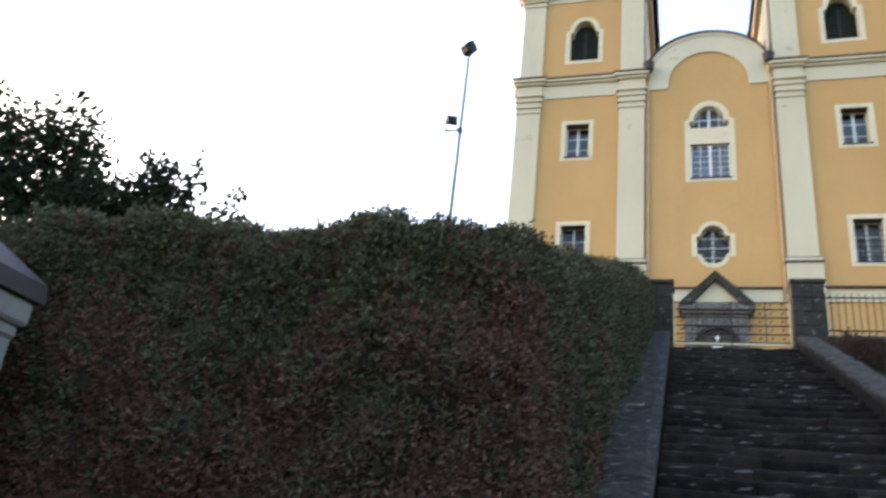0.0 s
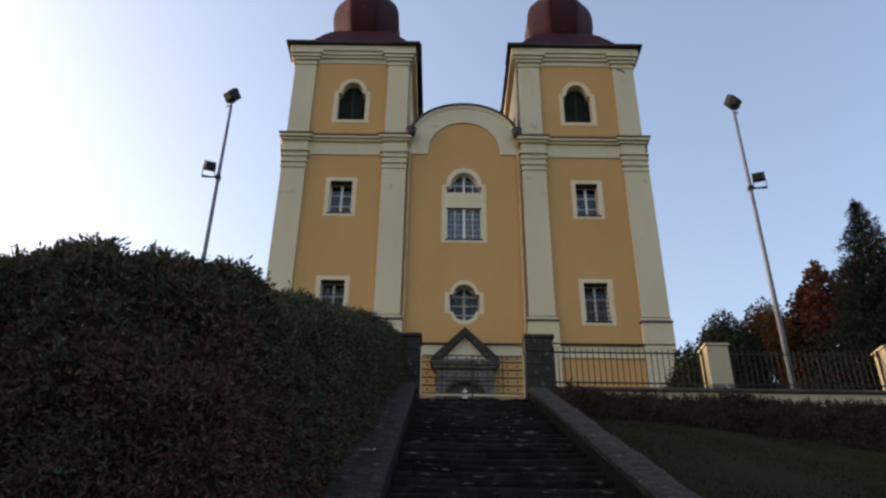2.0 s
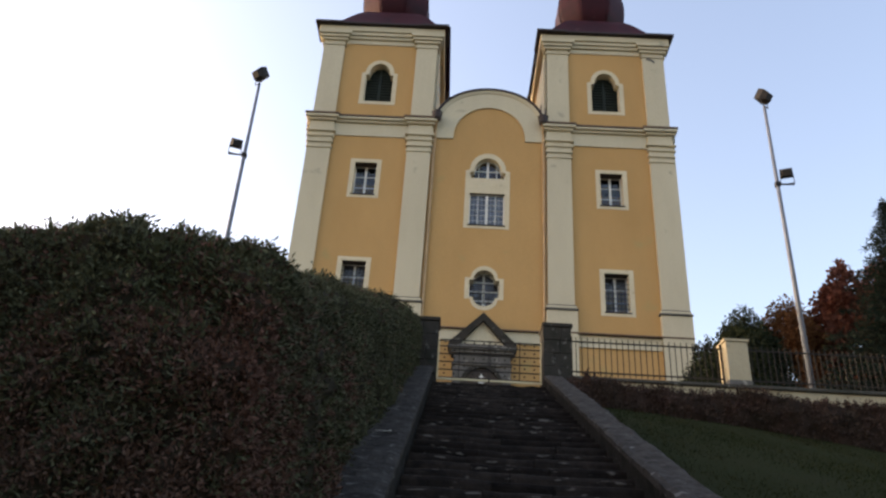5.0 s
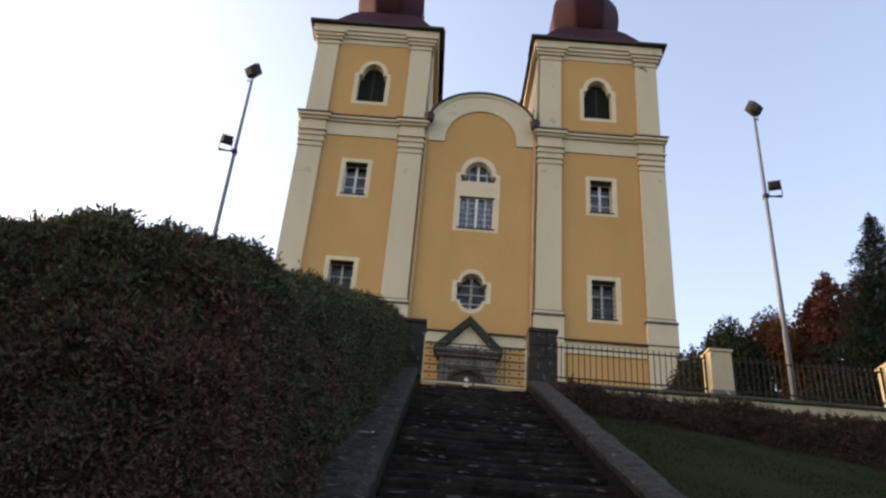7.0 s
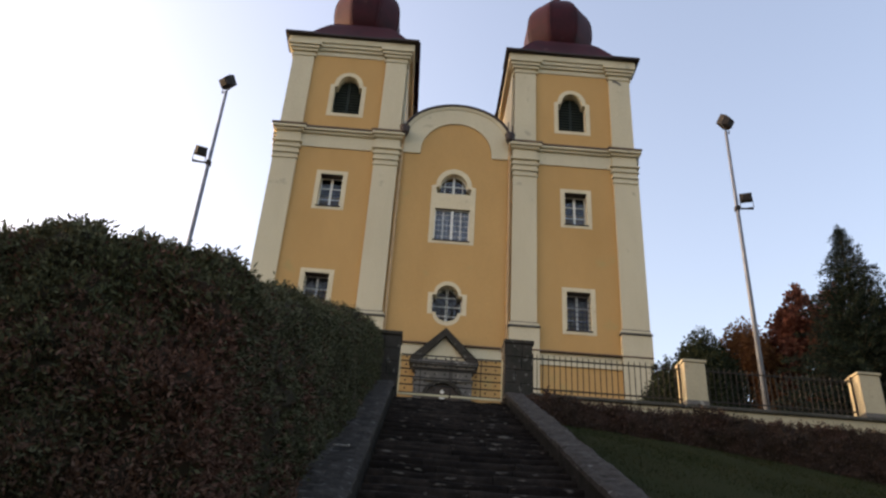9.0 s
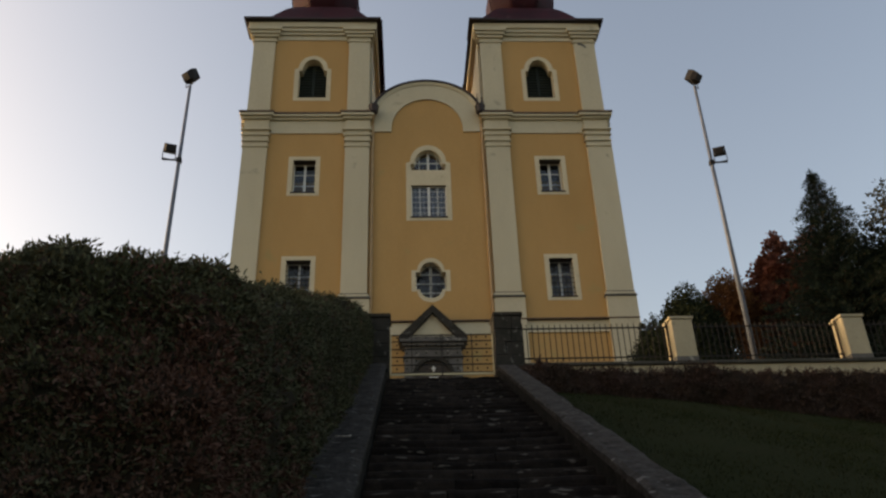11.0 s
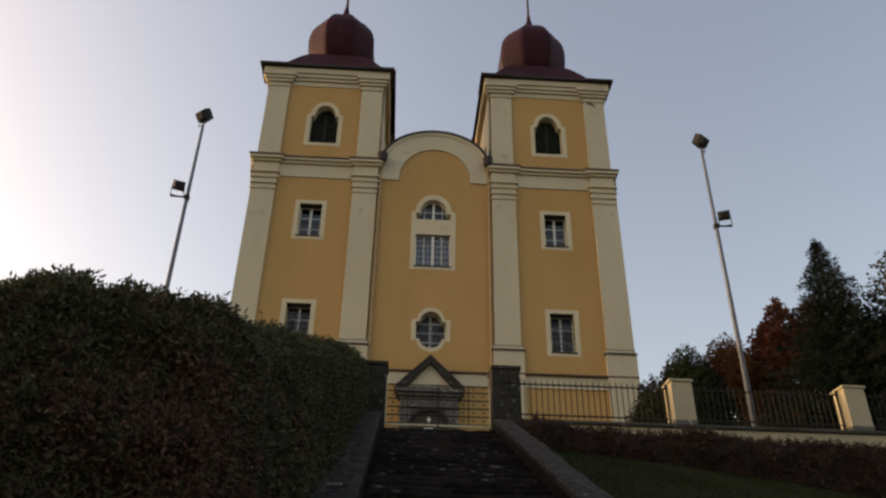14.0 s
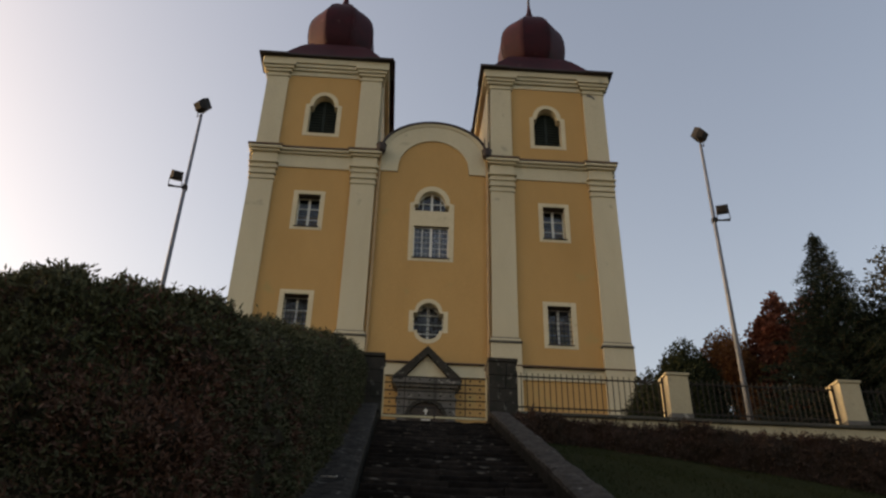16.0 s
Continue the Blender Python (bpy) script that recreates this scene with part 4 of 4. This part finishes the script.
# ---- hedges ----
def hedge(name, spine, half, away, label, leaf, dry, share, seed, size, count, twigs):
    """A clipped hedge along a line: rows of (x, y, ground, height), an uneven body and many small leaves on it."""
    rng = np.random.default_rng(seed)
    h = tagged(empty(name, (spine[0][0], spine[0][1], spine[0][2])), label, "hedge")
    base = Vector(h.location)
    bm = bmesh.new()
    sect = [(-1, 0.0), (-1.02, 0.35), (-1.0, 0.75), (-0.86, 0.94), (-0.45, 1.0), (0.45, 1.0), (0.86, 0.94), (1.0, 0.75), (1.02, 0.35), (1, 0.0)]
    fine = []
    for (u0, v0), (u1, v1) in zip(sect, sect[1:]):
        m = max(1, int(math.hypot((u1 - u0) * half, (v1 - v0) * spine[0][3]) / 0.14))
        fine += [(u0 + (u1 - u0) * q / m, v0 + (v1 - v0) * q / m) for q in range(m)]
    sect = fine + [sect[-1]]
    pts = []
    for (a, b) in zip(spine, spine[1:]):
        n = max(2, int((Vector(b[:2]) - Vector(a[:2])).length / 0.14))
        pts += [tuple(a[k] + (b[k] - a[k]) * i / n for k in range(4)) for i in range(n)]
    pts.append(spine[-1])
    rows = []
    for i, p in enumerate(pts):
        q0, q1 = pts[max(0, i - 1)], pts[min(len(pts) - 1, i + 1)]
        d = Vector((q1[0] - q0[0], q1[1] - q0[1], 0)).normalized()
        nrm = Vector((d.y, -d.x, 0))
        row = []
        ends = min(i, len(pts) - 1 - i) / 2
        shrink = 1.0 - 0.12 * max(0, 1 - ends / 2.0)
        for u, v in sect:
            c = Vector((p[0], p[1], p[2])) + nrm * (u * half * shrink) + Vector((0, 0, v * p[3] * (1 - 0.05 * max(0, 1 - ends / 2.0))))
            k = noise.noise(c * 0.9) * 0.10 + noise.noise(c * 3.2) * 0.13 + noise.noise(c * 6.0) * 0.08
            row.append(bm.verts.new(c + nrm * (k * u) + Vector((0, 0, k if v > 0.9 else 0)) - base))
        rows.append(row)
    for a, b in zip(rows, rows[1:]):
        for i in range(len(sect) - 1):
            bm.faces.new((a[i], a[i + 1], b[i + 1], b[i]))
    bm.faces.new(rows[0])
    bm.faces.new(rows[-1][::-1])
    bmesh.ops.recalc_face_normals(bm, faces=list(bm.faces))
    bmesh.ops.triangulate(bm, faces=list(bm.faces))
    tri = np.array([[v.co[:] for v in f.verts] for f in bm.faces])
    nor = np.array([f.normal[:] for f in bm.faces])
    area = np.array([f.calc_area() for f in bm.faces])
    # solid body whose dark colour stands for shade between the leaves
    part("body", bm, BARBERRY_CORE if leaf is BARBERRY else HEDGE_CORE, h, "hedge body, dark for the shade between its leaves")
    area = area * np.where(nor[:, 0] * away[0] + nor[:, 1] * away[1] > 0.6, 0.1, 1.0)
    # leaves stand in small sprays that hang over one another
    each = 11
    sprays = count // each
    pick = rng.choice(len(tri), sprays, p=area / area.sum())
    u, v = rng.random((sprays, 1)), rng.random((sprays, 1))
    flip = (u + v > 1)
    u, v = np.where(flip, 1 - u, u), np.where(flip, 1 - v, v)
    root = tri[pick, 0] + u * (tri[pick, 1] - tri[pick, 0]) + v * (tri[pick, 2] - tri[pick, 0])
    way = nor[pick] * 0.7 + np.array([0, 0, 0.25]) + rng.normal(size=(sprays, 3)) * 0.45
    way /= np.linalg.norm(way, axis=1)[:, None]
    reach = size * rng.uniform(0.8, 2.3, (sprays, 1))
    along = np.tile(np.linspace(-0.25, 1.0, each), sprays)[:, None]
    pick = np.repeat(pick, each)
    count = len(pick)
    pos = np.repeat(root, each, 0) + np.repeat(way * reach, each, 0) * along + rng.normal(size=(count, 3)) * size * 0.32
    vs, fs = cards(pos, np.repeat(way, each, 0) * 0.8, size, rng, 0.34, 0.7)
    at = pos + np.array(base[:])
    low = np.interp(at[:, 1], [q[1] for q in spine], [q[2] for q in spine]) if spine[0][1] != spine[-1][1] else spine[0][2]
    rel = (at[:, 2] - low) / spine[0][3]
    patch = np.array([noise.noise(Vector(q) * 1.5) + 0.7 * noise.noise(Vector(q) * 4.0) for q in (root + np.array(base[:])).tolist()])
    patch = np.repeat(patch, each) + np.repeat(rng.normal(size=sprays), each) * 0.5
    withered = patch * 0.55 + 0.5 < np.clip(share(at[:, 0], at[:, 1]) * (1.75 - 1.7 * rel), 0.0, 0.95)
    quads = vs.reshape(-1, 4, 3)
    for nm, sel, mt in (("leaves", ~withered, leaf), ("dry_leaves", withered, dry)):
        kept = quads[sel].reshape(-1, 3)
        tagged(leaf_mesh(nm, kept, np.arange(len(kept)).reshape(-1, 4), mt, h), kind="stuff")
    # loose shoots standing out of the clipped top
    up = np.where(nor[pick][:, 2] > 0.6)[0][:twigs]
    sp, sn = [], []
    for i in up:
        d = np.array([rng.normal() * 0.45, rng.normal() * 0.45, 1.0])
        ln = rng.uniform(0.02, 0.08) * (1.7 if leaf is BARBERRY else 1.0)
        for k in range(7):
            sp.append(pos[i] + d * ln * k / 6)
            sn.append(d)
    vs, fs = cards(np.array(sp), np.array(sn), size * 0.8, rng, 0.5, 0.8)
    tagged(leaf_mesh("top_growth", vs, fs, leaf, h), kind="stuff")
    return h


def hz(y):
    return max(0.0, TOP_Z - SLOPE * (TOP_Y - y))


hedge("hedge", [(-8.6, 5.47, 0.6, 3.15), (-4.2, 5.47, 0.6, 3.17), (-3.2, 5.47, 0.6, 3.18), (-2.02, 5.47, 0.6, 3.10)], 0.66, (0, 1), "tall clipped hedge with brown dry leaves facing the path", HEDGE_LEAF, HEDGE_BROWN, lambda x, y: np.interp(x, [-6.0, -3.6], [0.55, 1.0]), 11, 0.036, 520000, 2600)
hedge("hedge", [(-2.62, 5.9, 1.05, 2.80), (-2.61, 8.0, 2.0, 2.76), (-2.60, 12.0, 3.9, 2.56), (-2.57, 15.5, 5.4, 2.5), (-2.50, 17.75, 6.4, 2.36)], 0.66, (-1, 0), "tall clipped dark green hedge along the steps", HEDGE_LEAF, HEDGE_BROWN, lambda x, y: np.clip(0.95 - (y - 5.6) * 0.28, 0.04, 1), 13, 0.038, 300000, 2000)
hedge("low_hedge", [(1.45, 17.35, 6.2, 0.83), (4.5, 17.35, 6.05, 0.90), (6.5, 17.35, 5.75, 1.13), (9.5, 17.35, 5.5, 1.28), (14, 17.35, 5.2, 1.5), (20, 17.35, 5.1, 1.6)], 0.42, (0, 1), "low red-brown autumn hedge below the fence wall", BARBERRY, BARBERRY, lambda x, y: 0.5 + 0 * y, 12, 0.065, 70000, 900)


# ---- trees ----
def limb_tree(name, base, height, crown_centre, radii, leaf, label, seed, n_leaf, leaf_size, trunk_r, limbs=14, gaps=0.35, clumps=60):
    rng = np.random.default_rng(seed)
    rnd = random.Random(seed)
    tr = tagged(empty(name, base), label, "tree")
    bm = bmesh.new()
    cc = Vector(crown_centre) - Vector(base)
    fork = Vector((cc.x * 0.5, cc.y * 0.5, max(0.5, cc.z - radii[2] * 0.75)))
    bar(bm, (0, 0, -0.3), fork, (trunk_r, trunk_r * 0.7), 8)
    bar(bm, fork, cc + Vector((0, 0, radii[2] * 0.6)), (trunk_r * 0.7, trunk_r * 0.12), 7)
    centres = []
    for i in range(clumps):
        a, b, r = rnd.uniform(0, 2 * math.pi), rnd.uniform(-0.9, 1), rnd.uniform(0.2, 0.8) ** 0.5
        s = math.sqrt(max(0, 1 - b * b))
        jit = 1 + 0.22 * noise.noise(Vector((math.cos(a) * 2, math.sin(a) * 2, b * 2 + seed)))
        centres.append(cc + Vector((math.cos(a) * s * radii[0], math.sin(a) * s * radii[1], b * radii[2])) * r * jit)
    for c in centres[:limbs]:
        start = fork.lerp(cc, rnd.uniform(0.0, 0.8))
        mid = start.lerp(c, 0.5) + Vector((rnd.uniform(-0.2, 0.2), rnd.uniform(-0.2, 0.2), 0.15))
        bar(bm, start, mid, (trunk_r * 0.35, trunk_r * 0.2), 5)
        bar(bm, mid, c, (trunk_r * 0.2, trunk_r * 0.05), 5)
    for c in centres[limbs:]:
        near = min(centres[:limbs], key=lambda q: (q - c).length)
        bar(bm, near, c, (trunk_r * 0.09, trunk_r * 0.03), 4)
    part("trunk", bm, BARK, tr, "brown trunk and limbs")
    k = np.array([c[:] for c in centres])
    idx = rng.integers(0, len(k), n_leaf)
    off = rng.normal(size=(n_leaf, 3))
    off = off / np.linalg.norm(off, axis=1)[:, None] * rng.random((n_leaf, 1)) ** 0.4 * np.array(radii) * gaps * 0.62
    pos = k[idx] + off
    out = off / (np.linalg.norm(off, axis=1)[:, None] + 1e-6)
    vs, fs = cards(pos, out * 0.5 + np.array([0, 0, 0.1]), leaf_size, rng, 0.7, 0.9)
    tagged(leaf_mesh("crown", vs, fs, leaf, tr), kind="stuff")
    return tr


def spruce(base, height, radius, label, seed, tiers=26):
    rng = np.random.default_rng(seed)
    tr = tagged(empty("spruce_tree", base), label, "tree")
    bm = bmesh.new()
    bar(bm, (0, 0, -0.3), (0, 0, height), (0.22, 0.015), 8)
    part("trunk", bm, BARK, tr)
    pos, nor = [], []
    bm = bmesh.new()
    for t in range(tiers):
        f = t / tiers
        z = 0.5 + (height - 0.55) * f
        r = radius * (1 - f) ** 0.92 + 0.03
        nb = int(7 + 10 * (1 - f))
        turn = rng.uniform(0, 2 * math.pi)
        for i in range(nb):
            a = turn + 2 * math.pi * (i + rng.uniform(-0.3, 0.3)) / nb
            rr = r * rng.uniform(0.62, 1.15)
            d = np.array([math.cos(a), math.sin(a), 0])
            tip = d * rr + np.array([0, 0, z - 0.30 * rr + 0.10 * rr * rr])
            bar(bm, (0, 0, z), tuple(tip), (0.03 * (1 - f) + 0.008, 0.005), 4)
            m = int(14 + 95 * rr)
            for q in rng.uniform(0.1, 1.0, m):
                c = np.array([0, 0, z]) * (1 - q) + tip * q
                wide = 0.03 + 0.11 * min(1.0, rr) * (1.15 - q)
                pos.append(c + rng.normal(size=3) * np.array([wide, wide, 0.05]))
                nor.append(d * 0.8 + np.array([0, 0, 0.15]))
    for q in rng.uniform(0, 1, 120):
        pos.append(np.array([0, 0, height - 0.8 * q]) + rng.normal(size=3) * 0.02)
        nor.append(np.array([0, 0, 1.0]))
    tagged(part("bough", bm, BARK, tr), kind="stuff")
    vs, fs = cards(np.array(pos), np.array(nor), 0.15, rng, 0.22, 0.6)
    tagged(leaf_mesh("needles", vs, fs, SPRUCE, tr), kind="stuff")
    return tr


EYE = Vector((-0.95, 1.05, 1.6))


def seen_from(az, d):
    return EYE.x + d * math.sin(radians(az)), EYE.y + d * math.cos(radians(az))


def tree_at(name, az, d, top_el, low_z, rx, leaf, label, seed, n, size, trunk_r, **kw):
    x, y = seen_from(az, d)
    top = EYE.z + d * math.tan(radians(top_el))
    rz = (top - low_z) / 2
    return limb_tree(name, (x, y, ground_z(x, y)), top, (x, y, low_z + rz), (rx, rx, rz), leaf, label, seed, n, size, trunk_r, **kw)


tree_at("evergreen_bush", 20.6, 25, 22.6, 6.2, 1.55, BUSH_LEAF, "rounded dark evergreen bush behind the fence", 21, 120000, 0.085, 0.12, gaps=0.5, clumps=110)
tree_at("evergreen_bush", 18.6, 26, 20.7, 6.2, 0.9, BUSH_LEAF, "small dark bush at the corner of the church", 31, 40000, 0.08, 0.06, gaps=0.5, clumps=50)
tree_at("autumn_tree", 24.7, 33, 22.8, 7.6, 2.1, ORANGE_LEAF, "small tree with orange autumn leaves", 22, 60000, 0.11, 0.14, gaps=0.4, clumps=90)
tree_at("autumn_tree", 29.2, 34, 25.7, 7.4, 2.8, RED_LEAF, "maple tree with dark red autumn leaves", 23, 30000, 0.19, 0.16, gaps=0.24, clumps=130)
sx, sy = seen_from(32.0, 30)
spruce((sx, sy, ground_z(sx, sy)), EYE.z + 30 * math.tan(radians(28.9)) - ground_z(sx, sy), 3.9, "dark slender spruce tree behind the fence", 24, 38)
tree_at("dark_tree", 36.4, 31, 24.9, 6.6, 3.2, BUSH_LEAF, "dark leafy tree beside the spruce", 25, 60000, 0.13, 0.16, gaps=0.42, clumps=110)
tree_at("bare_tree", 39.4, 31, 29.3, 10.0, 2.9, GREY_LEAF, "thin tree with sparse dull autumn leaves", 26, 9000, 0.15, 0.14, gaps=0.3, clumps=90)
tree_at("leafy_tree", -50.0, 13, 26.3, 2.0, 2.6, BUSH_LEAF, "dark leafy tree behind the hedge", 27, 60000, 0.09, 0.13, gaps=0.36, clumps=120)
tree_at("leafy_bush", -43.4, 11, 26.6, 2.0, 1.2, BUSH_LEAF, "dark leafy bush behind the hedge", 29, 22000, 0.085, 0.08, gaps=0.38, clumps=60)
tree_at("young_tree", -37.9, 11, 28.6, 3.6, 0.72, BUSH_LEAF, "thin young tree with few leaves", 28, 1500, 0.10, 0.04, gaps=0.24, clumps=34)


# ---- wayside chapel at the foot of the steps ----
def chapel():
    c = tagged(empty("wayside_chapel", (-6.1, 3.2, 0.0)), "small greyed plaster wayside chapel with a dark tiled roof", "chapel")
    part("wall", boxes((-1.405, 1.405, -1.11, 1.115, 0, 2.70)), GREY_RENDER, c)
    part("cornice", bevelled(boxes((-1.425, 1.425, -1.125, 1.135, 2.70, 2.78), (-1.455, 1.455, -1.155, 1.16, 2.78, 2.92)), 0.02), GREY_RENDER, c)
    bm = bmesh.new()
    vs = [bm.verts.new(p) for p in ((-1.485, -1.19, 2.923), (1.485, -1.19, 2.923), (1.485, 1.19, 2.923), (-1.485, 1.19, 2.923))]
    vt = [bm.verts.new(p) for p in ((-1.475, -1.18, 3.03), (1.475, -1.18, 3.03), (1.475, 1.18, 3.03), (-1.475, 1.18, 3.03))]
    top = [bm.verts.new((-0.4, 0, 4.0)), bm.verts.new((0.4, 0, 4.0))]
    bm.faces.new(vs[::-1])
    for i in range(4):
        bm.faces.new((vs[i], vs[(i + 1) % 4], vt[(i + 1) % 4], vt[i]))
    bm.faces.new((vt[0], vt[1], top[1], top[0]))
    bm.faces.new((vt[1], vt[2], top[1]))
    bm.faces.new((vt[2], vt[3], top[0], top[1]))
    bm.faces.new((vt[3], vt[0], top[0]))
    part("roof", bm, ROOF_DARK, c, "dark roof with a projecting edge")


chapel()


# ---- unseen wall added behind the camera to keep sky light off the steps ----
tagged(link("south_sky_block", boxes((-60, 60, -20, -19, -1, 8)), POST_PLASTER), "plain unseen wall added behind to block sky light", "wall", kind="structure")
